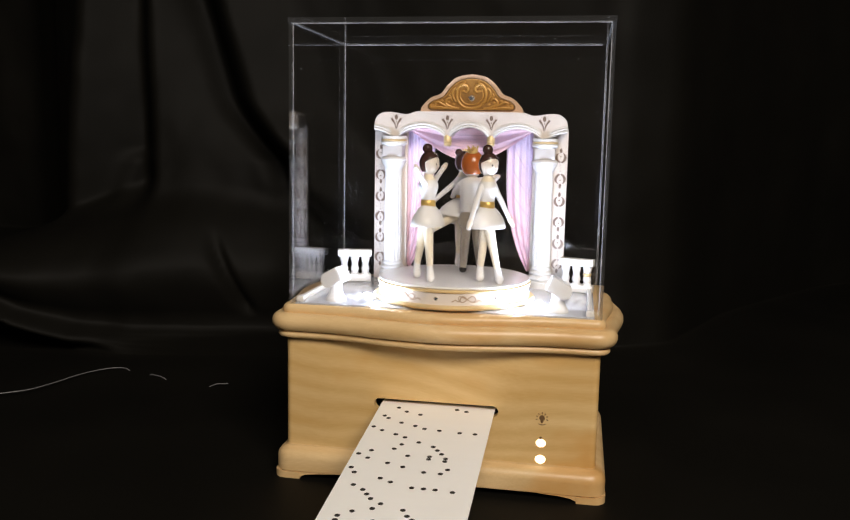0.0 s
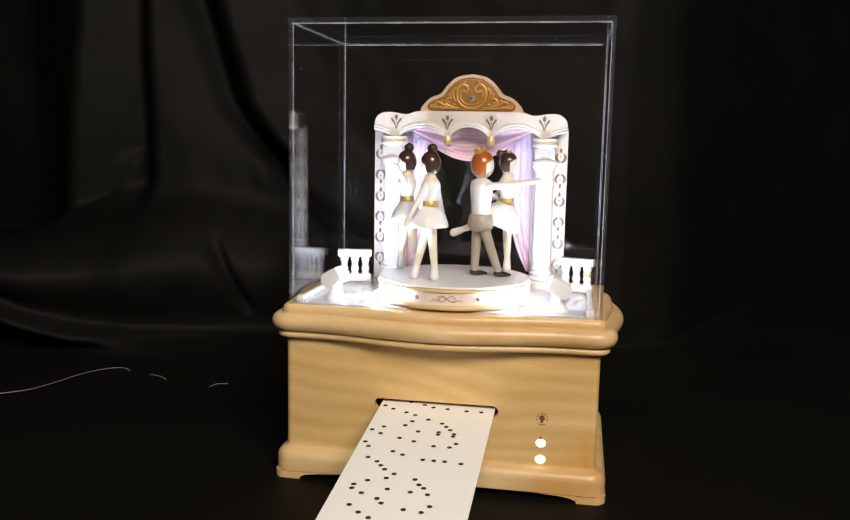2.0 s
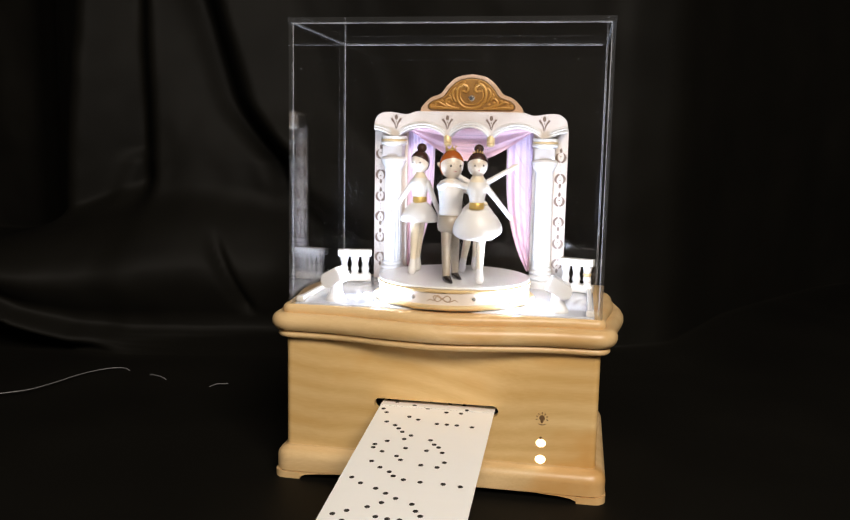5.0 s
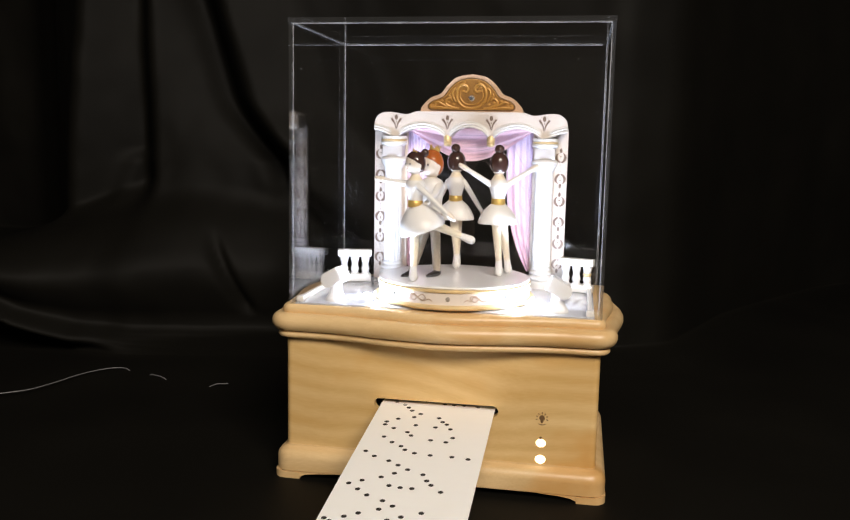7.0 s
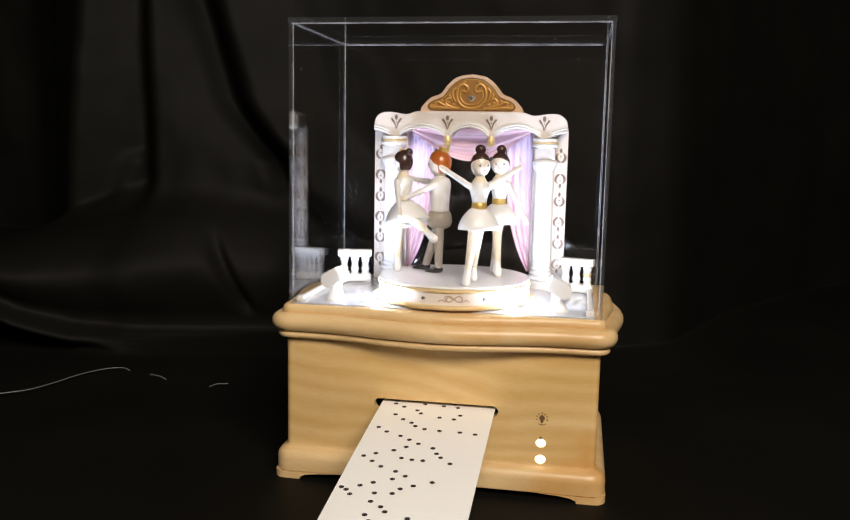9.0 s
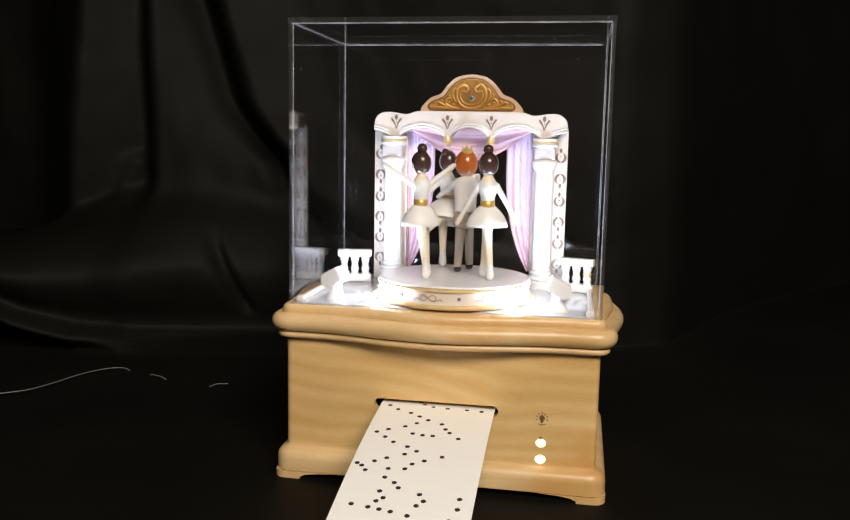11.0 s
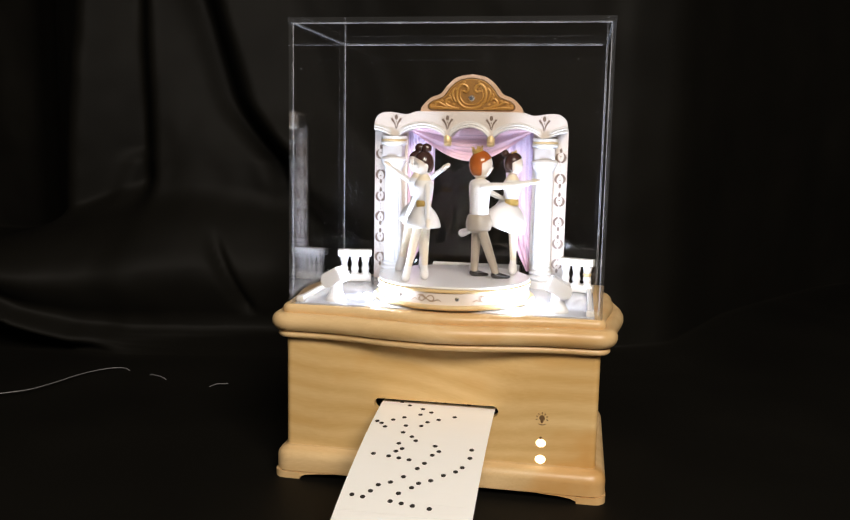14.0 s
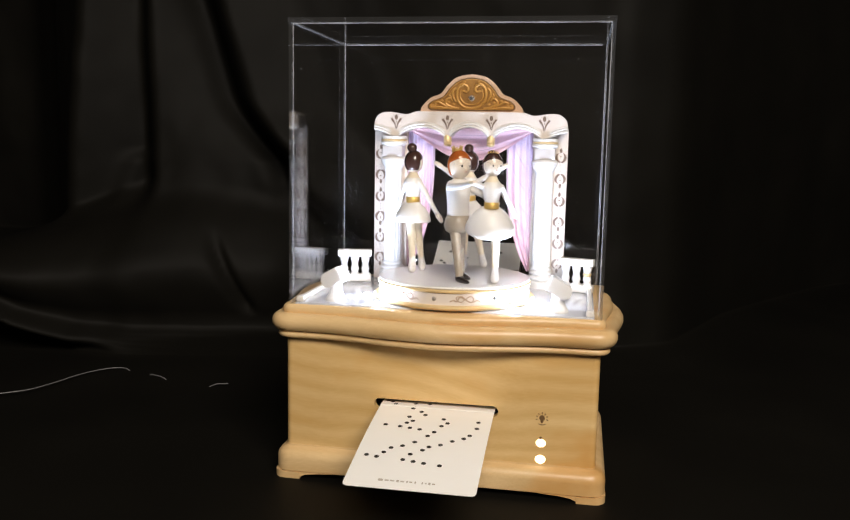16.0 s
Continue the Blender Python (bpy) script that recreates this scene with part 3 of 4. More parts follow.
def build_arch():
    st = thing("stage_arch", "white theatre arch with columns, pink curtains and gilded pediment", "stage arch", at=(CX, 0, F))
    # side panels behind the columns, with their printed tulips
    for s in (-1, 1):
        panel = part("side_panel", box(bmesh.new(), s * 0.0575 - 0.0122, s * 0.0575 + 0.0122, 0.1100, 0.1140, 0, 0.1115, 0.0005), PRINT, st, "cream side panel with brown tulip ornaments")
        for k, z in enumerate((0.0925, 0.0763, 0.0616, 0.0457, 0.0314, 0.0155)):
            part("tulip_ornament", motif(bmesh.new(), 1.08, 1 if k % 2 == 0 else -1), BROWN, panel, at=pose(s * 0.0650, 0.1100, z), smooth=0)
            if k % 2 == 0:
                bm = bmesh.new()
                for c in (-1, 0, 1):
                    plate(bm, [(0.00038 * math.sin(a), 0.0020 * c + 0.00038 * math.cos(a)) for a in [q * math.pi / 3 for q in range(6)]], -0.0003, 0)
                part("dot_ornament", bm, BROWN, panel, at=pose(s * 0.0650, 0.1100, z - 0.0079), smooth=0)
    # columns
    for s in (-1, 1):
        m = pose(s * 0.0540, 0.1035, 0)
        col = part("column", lathe(bmesh.new(), [(0.0066, 0.0150), (0.0066, 0.020), (0.0062, 0.079), (0.0062, 0.0822)], 72, None, 0, 0.11, 16), WHITE, st, "fluted white column", at=m)
        part("column_base", lathe(bmesh.new(), [(0.0098, 0), (0.0098, 0.0045), (0.0088, 0.0050)] + arc(0.0080, 0.0070, 0.0016, -80, 80, 5) + [(0.0076, 0.0092)] + arc(0.0072, 0.0106, 0.0012, -80, 80, 5) + [(0.0070, 0.0126), (0.0075, 0.0138), (0.0067, 0.0152)], 40), WHITE, col)
        part("column_neck", lathe(bmesh.new(), [(0.0062, 0.0815), (0.0068, 0.0830), (0.0086, 0.0862), (0.0086, 0.0872)], 40), WHITE, col)
        part("lower_slab", lathe(bmesh.new(), [(0.0078, 0.0866), (0.0088, 0.0870)] + arc(0.0080, 0.0884, 0.0013, -60, 60, 5) + [(0.0086, 0.0899), (0.0070, 0.0904)], 40), WHITE, col, "turned white ring")
        part("capital_block", box(bmesh.new(), -0.0071, 0.0071, -0.0066, 0.0062, 0.0903, 0.0982, 0.0006), GREY, col, "grey capital block")
        part("upper_slab", lathe(bmesh.new(), [(0.0070, 0.0980), (0.0084, 0.0986)] + arc(0.0080, 0.1002, 0.0013, -60, 60, 5) + [(0.0084, 0.1016)], 40), WHITE, col, "turned white ring")
        part("gold_band", lathe(bmesh.new(), [(0.0084, 0.1014), (0.0091, 0.1017), (0.0091, 0.1024), (0.0084, 0.1027)], 40), GOLD, col, "thin gold band")
        part("top_slab", lathe(bmesh.new(), [(0.0084, 0.1025), (0.0090, 0.1031), (0.0088, 0.1050)], 40), WHITE, col)
    # valance: a thick board with lobed top and three arches
    top = curve([(-0.0682, 0.1125), (-0.0672, 0.1175), (-0.0628, 0.1212), (-0.0560, 0.1218), (-0.0490, 0.1208), (-0.0440, 0.1205), (-0.0392, 0.1222), (-0.0352, 0.1226)], 5)
    top = [(p.x, p.y) for p in top]
    top += [(-x, z) for x, z in top[::-1]]
    low, trims = [], []
    for a, b, rise, base in ((0.0682, 0.0560, 0.0040, 0.1055), (0.0500, 0.0172, 0.0064, 0.1052), (0.0138, -0.0138, 0.0070, 0.1052), (-0.0172, -0.0500, 0.0064, 0.1052), (-0.0560, -0.0682, 0.0040, 0.1055)):
        seg = []
        for k in range(13):
            u = k / 12
            if abs(a) > 0.06:
                zz = base + rise * math.cos(u * math.pi / 2)
            elif abs(b) > 0.06:
                zz = base + rise * math.sin(u * math.pi / 2)
            else:
                zz = base + rise * math.sin(u * math.pi) ** 0.7
            seg.append((a + (b - a) * u, zz))
        low += seg
        trims.append(seg)
    val = part("valance", plate(bmesh.new(), top + low, 0.0985, 0.1150), PRINT, st, "cream lobed valance board with arches", at=pose(0.0008, 0, 0), smooth=30)
    for seg in trims:
        for rise, r, y in ((0.0004, 0.0008, 0.0978), (0.0022, 0.0009, 0.0982), (0.0037, 0.0004, 0.0984)):
            bm = bmesh.new()
            tube(bm, [(x, y, z + rise) for x, z in seg], r, 8)
            part("arch_moulding", bm, WHITE, val, "white arch moulding")
    for x in (-0.0523, -0.0155, 0.0155, 0.0523):
        at = pose(x, 0.0985, 0.1145)
        part("leaf_ornament", fleur(bmesh.new()), BROWN, val, "brown three-leaf ornament", at=at, smooth=0)
    for x in (-0.0153, 0.0153):
        bm = bmesh.new()
        lathe(bm, [(0.0008, 0.1066), (0.0022, 0.1060), (0.0028, 0.1046), (0.0030, 0.1018), (0.0024, 0.1012), (0.0030, 0.1004), (0.0028, 0.0994), (0.0020, 0.0986), (0.0008, 0.0983)], 20, pose(x, 0.1000, 0))
        part("tassel_bracket", bm, GOLD, val, "small gold hanging bracket")
    # pediment with gilded carving
    half = [(0.0368, 0.1222), (0.0354, 0.1264), (0.0297, 0.1323), (0.0250, 0.1342), (0.0214, 0.1360), (0.0176, 0.1412), (0.0105, 0.1470), (0.0, 0.1491)]
    line = [(p.x, p.y) for p in curve(half, 5)]
    ped = part("pediment", plate(bmesh.new(), line + [(-x, z) for x, z in line[::-1][1:]], 0.1075, 0.1145), PEACH, st, "pale wooden pediment board", at=pose(0.0008, 0, 0), smooth=30)
    inner = [(p.x, p.y) for p in curve([(0.0285, 0.1240), (0.0309, 0.1256), (0.0302, 0.1282), (0.0270, 0.1304), (0.0232, 0.1318), (0.0192, 0.1340), (0.0150, 0.1398), (0.0085, 0.1448), (0.0, 0.1464)], 5)]
    ring = inner + [(-x, z) for x, z in inner[::-1][1:]]
    part("gilded_field", plate(bmesh.new(), ring, 0.1070, 0.1080), CARVED, ped, "gilded carved field", smooth=30)
    for name, k, r, material in (("field_border", 1.0, 0.0004, INK), ("inner_border", 0.955, 0.0003, CARVED_HI)):
        bm = bmesh.new()
        tube(bm, [(x * k, 0.1070, 0.1345 + (z - 0.1345) * (k - 0.015 * (k < 1))) for x, z in ring + ring[:1]], r, 6)
        part(name, bm, material, ped)
    carving = (("scroll", ((0.0, 0.1254), (0.0052, 0.1264), (0.0092, 0.1300), (0.0104, 0.1345), (0.0094, 0.1396), (0.0064, 0.1420), (0.0034, 0.1408), (0.0026, 0.1382), (0.0042, 0.1366), (0.0056, 0.1378)), 0.0010),
               ("inner_scroll", ((0.0, 0.1278), (0.0045, 0.1288), (0.0076, 0.1318), (0.0082, 0.1350), (0.0074, 0.1386)), 0.0005),
               ("leaf_scroll", ((0.0088, 0.1254), (0.0140, 0.1262), (0.0182, 0.1284), (0.0176, 0.1312), (0.0150, 0.1322), (0.0138, 0.1304)), 0.0009),
               ("leaf_scroll", ((0.0120, 0.1250), (0.0180, 0.1254), (0.0240, 0.1260), (0.0284, 0.1256), (0.0288, 0.1270), (0.0272, 0.1274)), 0.0008),
               ("leaf_scroll", ((0.0170, 0.1262), (0.0210, 0.1284), (0.0238, 0.1296), (0.0258, 0.1288), (0.0250, 0.1276)), 0.0008),
               ("leaf_scroll", ((0.0110, 0.1298), (0.0130, 0.1330), (0.0136, 0.1364), (0.0118, 0.1392), (0.0106, 0.1384)), 0.0008),
               ("leaf_scroll", ((0.0142, 0.1330), (0.0158, 0.1342), (0.0150, 0.1362)), 0.0007))
    for s in (-1, 1):
        for name, pts, r in carving:
            bm = bmesh.new()
            q = curve([(s * x, z) for x, z in pts], 6)
            tube(bm, [(p.x, 0.1068, p.y) for p in q], [r * (0.5 + 0.7 * math.sin(math.pi * (0.1 + 0.85 * k / (len(q) - 1)))) for k in range(len(q))], 8)
            part(name, bm, CARVED_HI, ped)
        for x, z, r in ((0.0212, 0.1304, 0.0011), (0.0262, 0.1270, 0.0010), (0.0126, 0.1280, 0.0010), (0.0162, 0.1296, 0.0009), (0.0052, 0.1436, 0.0009), (0.0060, 0.1374, 0.0009)):
            bm = bmesh.new()
            ball(bm, (s * x, 0.1068, z), r, (1.3, 0.6, 0.9), u=10, v=8)
            part("bead", bm, CARVED_HI, ped)
    bm = bmesh.new()
    lathe(bm, [(0.0025, 0), (0.0025, 0.0005), (0.0014, 0.0016)], 10, pose(0, 0.1070, 0.1324, 90))
    part("gem", bm, GEM, ped, "small clear faceted gem", smooth=0)
    # curtains: a swag and two side drapes of soft folds, gathered outwards at the foot
    def xin(v):
        return 0.0262 + 0.0170 * max(0.0, (v - 0.2) / 0.8) ** 2.6

    def drape(s):
        bm = bmesh.new()
        sheet(bm, lambda u, v: s * (xin(v) + (0.0500 - xin(v)) * u), lambda u, v: 0.1110 - 0.0995 * v - 0.003 * (1 - u) * v,
              lambda u, v: 0.1174 - 0.0013 * math.sin(u * 9.5 * math.pi + 1.2 * v) - 0.0006 * math.sin(u * 23 + 3 * v), 64, 40)
        return bm
    for s in (-1, 1):
        d = part("side_curtain", drape(s), LILAC_PINK, st, "lilac and pink side curtain gathered outwards", smooth=70)
        # creases drawn on: thin darker strokes carry the folds' shade in their colour
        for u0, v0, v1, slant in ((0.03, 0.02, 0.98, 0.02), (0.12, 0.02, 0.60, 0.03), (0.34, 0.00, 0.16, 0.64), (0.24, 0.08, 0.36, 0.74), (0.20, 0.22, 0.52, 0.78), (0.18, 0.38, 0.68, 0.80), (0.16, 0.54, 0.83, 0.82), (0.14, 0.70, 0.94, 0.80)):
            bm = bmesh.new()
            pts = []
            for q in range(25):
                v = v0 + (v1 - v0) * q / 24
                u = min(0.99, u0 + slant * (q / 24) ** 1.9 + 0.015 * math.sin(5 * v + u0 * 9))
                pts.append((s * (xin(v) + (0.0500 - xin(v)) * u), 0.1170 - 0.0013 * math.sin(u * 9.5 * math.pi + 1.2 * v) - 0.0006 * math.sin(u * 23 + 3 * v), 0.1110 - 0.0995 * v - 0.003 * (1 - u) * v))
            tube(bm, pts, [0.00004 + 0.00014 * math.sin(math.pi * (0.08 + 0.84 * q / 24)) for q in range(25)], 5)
            part("drawn_crease", bm, FOLD, d)

    def hem(u):
        return 0.003 + 0.0205 * math.sin(math.pi * u) ** 1.1
    hw = 0.0435
    bm = bmesh.new()
    sheet(bm, lambda u, v: hw * (2 * u - 1), lambda u, v: 0.1115 - hem(u) * v,
          lambda u, v: 0.1152 - 0.0010 * math.sin(v * 14) * math.sin(math.pi * u) ** 0.5, 60, 28)
    d = part("swag", bm, PINK, st, "pink swag of curtain hung across the top", smooth=70)
    # the swag's creases, drawn as darker strokes too
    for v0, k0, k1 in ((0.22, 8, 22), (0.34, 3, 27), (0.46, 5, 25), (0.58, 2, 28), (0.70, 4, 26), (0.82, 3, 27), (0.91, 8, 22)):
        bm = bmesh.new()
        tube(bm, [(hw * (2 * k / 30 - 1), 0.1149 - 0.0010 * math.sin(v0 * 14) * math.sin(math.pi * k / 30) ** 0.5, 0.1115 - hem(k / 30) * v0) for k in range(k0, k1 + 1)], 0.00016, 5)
        part("drawn_crease", bm, FOLD, d)


def two_tone():
    """Curtain colour that runs from lilac at the head to pink at the foot."""
    m, t, p = nodes_of("lilac_pink_curtain")
    co = t.nodes.new("ShaderNodeTexCoord")
    sep = t.nodes.new("ShaderNodeSeparateXYZ")
    link(t, co.outputs["Object"], sep.inputs[0])
    mr = t.nodes.new("ShaderNodeMapRange")
    mr.inputs[1].default_value, mr.inputs[2].default_value = 0.045, 0.11
    link(t, sep.outputs[2], mr.inputs[0])
    nz = t.nodes.new("ShaderNodeTexNoise")
    nz.inputs["Scale"].default_value = 90
    link(t, co.outputs["Object"], nz.inputs[0])
    ad = t.nodes.new("ShaderNodeMath")
    ad.operation = "MULTIPLY_ADD"
    ad.inputs[1].default_value = 0.5
    link(t, nz.outputs[0], ad.inputs[0])
    link(t, mr.outputs[0], ad.inputs[2])
    ramp = t.nodes.new("ShaderNodeValToRGB")
    ramp.color_ramp.elements[0].position, ramp.color_ramp.elements[0].color = 0.2, (0.95, 0.70, 0.77, 1)
    ramp.color_ramp.elements[1].position, ramp.color_ramp.elements[1].color = 1.1, (0.87, 0.74, 0.95, 1)
    link(t, ad.outputs[0], ramp.inputs[0])
    link(t, ramp.outputs[0], p.inputs["Base Color"])
    p.inputs["Roughness"].default_value = 0.6
    return m


LILAC_PINK = two_tone()
build_arch()


# ---- balustrades
def build_balustrades():
    for s in (-1, 1):
        side = thing("balustrade", "short white balustrade with three turned balusters beside the arch", "balustrade", "balustrades at the arch")
        side.matrix_basis = pose(CX + s * 0.0793, 0.0915, F, 0, 0, s * -14)
        part("top_rail", box(bmesh.new(), -0.0122, 0.0122, -0.0035, 0.0035, 0.0182, 0.0232, 0.0008), WHITE, side)
        part("bottom_rail", box(bmesh.new(), -0.0118, 0.0118, -0.0035, 0.0035, 0, 0.0054, 0.0008), WHITE, side)
        for k in (-1, 0, 1):
            part("baluster", lathe(bmesh.new(), [(0.0029, 0.0052), (0.0029, 0.0062), (0.0022, 0.0068), (0.0030, 0.0092), (0.0021, 0.0120), (0.0024, 0.0124), (0.0021, 0.0129), (0.0030, 0.0160), (0.0031, 0.0184)], 20), WHITE, side, at=pose(k * 0.0076, 0, 0))
        if s == 1:
            part("gold_ring", lathe(bmesh.new(), [(0.0024, 0.0112), (0.0029, 0.0119), (0.0029, 0.0130), (0.0024, 0.0136)], 20), GOLD, side, "worn gold ring", at=pose(0.0076, 0, 0))
    for s in (-1, 1):
        post = thing("stage_bollard", "white turned stand carrying a tilted round-ended block", "stage lamp", "stands at the front of the stage")
        post.matrix_basis = pose(-0.0697 if s < 0 else 0.0702, 0.0150, F)
        part("stand", lathe(bmesh.new(), [(0.0068, 0), (0.0068, 0.0010), (0.0062, 0.0022), (0.0048, 0.0042), (0.0040, 0.0066), (0.0038, 0.0125)], 28), WHITE, post)
        # a thick half-round bar, tipped up towards the stage
        bm = bmesh.new()
        prof = [(-0.0042, -0.0048), (0.0068, -0.0048), (0.0068, 0.0048)] + [(-0.0042 - 0.0040 * math.sin(radians(a)), 0.0048 * math.cos(radians(a))) for a in range(0, 180, 20)]
        plate(bm, prof, -0.0062, 0.0062)
        bmesh.ops.bevel(bm, geom=list(bm.edges), offset=0.0006, segments=2, affect="EDGES")
        part("block", bm, WHITE, post, "tilted round-ended block", at=pose(0.0004 * s, 0, 0.0150, 0, -30 if s < 0 else 180 + 30, -14 if s < 0 else 4))


build_balustrades()


# ---- the turning platform
def build_platform():
    p = thing("turntable", "white turning platform with gilded rim and brown scrolls", "turntable", at=(CX, CY, F))
    part("deck", lathe(bmesh.new(), [(0.0470, 0.0118), (0.0490, 0.0128), (0.0496, 0.0136), (0.0490, 0.0145), (0.0, 0.0145)], 96), WHITE, p, "smooth white deck")
    part("gold_edge", lathe(bmesh.new(), [(0.0480, 0.0104), (0.0499, 0.0110), (0.0503, 0.0119), (0.0497, 0.0127), (0.0480, 0.0129)], 96), GOLD, p, "gold edge")
    part("rim", lathe(bmesh.new(), [(0.0495, 0.0026), (0.0492, 0.0040), (0.0490, 0.0110), (0.0470, 0.0112)], 96), PRINT, p, "cream rim")
    part("base_ring", lathe(bmesh.new(), [(0.0505, 0.0004), (0.0525, 0.0010), (0.0530, 0.0020), (0.0522, 0.0030), (0.0500, 0.0034)], 96), GOLD, p, "gilded base ring")
    part("hub", lathe(bmesh.new(), [(0.046, 0.0), (0.046, 0.003)], 48), WHITE, p)
    for k in range(8):
        a = 45 * k
        # jewel or printed dot; the angle puts one at the front at the start
        at = pose(0, 0, 0, 0, 0, a + JEWEL)
        bm = bmesh.new()
        lathe(bm, [(0.0014, 0), (0.0014, 0.0003), (0.0008, 0.0010)], 10, pose(0, -0.0490, 0.0072, 90))
        part("gem" if k % 2 == 0 else "dot", bm, GEM if k % 2 == 0 else GREY_INK, p, at=at, smooth=0)
        bm = bmesh.new()
        pts = [(-0.0095, -0.0014), (-0.0072, -0.0005), (-0.0052, -0.0012), (-0.0030, 0.0016), (0.0, 0.0), (0.0030, -0.0016), (0.0052, 0.0), (0.0030, 0.0016), (0.0, 0.0), (-0.0030, -0.0016), (-0.0055, 0.0002), (-0.0040, 0.0014),
               (0.0030, -0.0014), (0.0055, -0.0012), (0.0075, -0.0005), (0.0095, -0.0014)]
        line = curve(pts, 6)
        tube(bm, [(0.0491 * math.sin(q.x / 0.0491), -0.0491 * math.cos(q.x / 0.0491), 0.0073 + q.y * 1.2) for q in line], 0.00034, 6)
        part("scroll_ornament", bm, SCROLL, p, "brown ribbon scroll", at=pose(0, 0, 0, 0, 0, a + JEWEL + 22.5))
    return p


JEWEL = -4.7
turntable = build_platform()


# ---- the four turned wooden dolls, one mesh each, facing -y, standing on z = 0
def head(bm, c, r, hair, face, eye, sweep_side=0.12, turn=0.0):
    """A round head: the hair is a thicker cap, low at the nape, swept across the forehead."""
    c = Vector(c)
    before = set(bm.verts)
    made = ball(bm, c, r, (0.96, 0.98, 1.17), face, 64, 48)
    capped = set()
    for f in made:
        q = (f.calc_center_median() - c) / r
        if 0.5 * q.y + 0.80 * q.z + sweep_side * q.x > 0.02 or (q.y > 0.10 and q.z > -0.88):
            f.material_index = hair
            capped.add(f)
    for v in {v for f in capped for v in f.verts}:
        if all(f in capped for f in v.link_faces):
            v.co = c + (v.co - c) * 1.055
    for s in (-1, 1):
        ball(bm, (c[0] + s * r * 0.40, c[1] - r * 0.88, c[2] - r * 0.06), r * 0.10, (1, 0.5, 1.1), eye, 8, 6)
    ball(bm, (c[0], c[1] - r * 0.98, c[2] - r * 0.26), r * 0.10, (1, 1, 1), face, 8, 6)
    ball(bm, (c[0], c[1] - r * 0.90, c[2] - r * 0.52), r * 0.09, (1.6, 0.4, 0.5), LIPS, 8, 6)
    if turn:
        bmesh.ops.rotate(bm, cent=c, matrix=Matrix.Rotation(radians(turn), 3, "Z"), verts=[v for v in bm.verts if v not in before])


LIPS = 9


def skirt(bm, c, z0, z1, r, mat, turn=None, depth=1.0):
    """A stiff bell-shaped skirt; depth: how deep it is against its width."""
    m = Matrix.Translation(c) @ (turn or Matrix()) @ Matrix.Diagonal((1, depth, 1, 1))
    h = z1 - z0
    lathe(bm, [(r * 0.55, z0 + 0.0014), (r * 0.94, z0 + 0.0002), (r * 0.985, z0), (r, z0 + 0.0007), (r * 0.975, z0 + h * 0.2), (r * 0.86, z0 + h * 0.46), (r * 0.66, z0 + h * 0.73), (r * 0.43, z0 + h * 0.94), (r * 0.33, z1)], 40, m, mat)


def shoe(bm, at, mat, up=(0, 0, 1)):
    at = Vector(at)
    limb(bm, at + Vector((0, 0, 0.0030)), at + Vector(up) * 0.0105, 0.0029, 0.0020, mat)


DOLL_MATERIALS = (SKIN, FACE, HAIR, DRESS, BELT, BLACK, GINGER, TAUPE, SHOE, LIP)


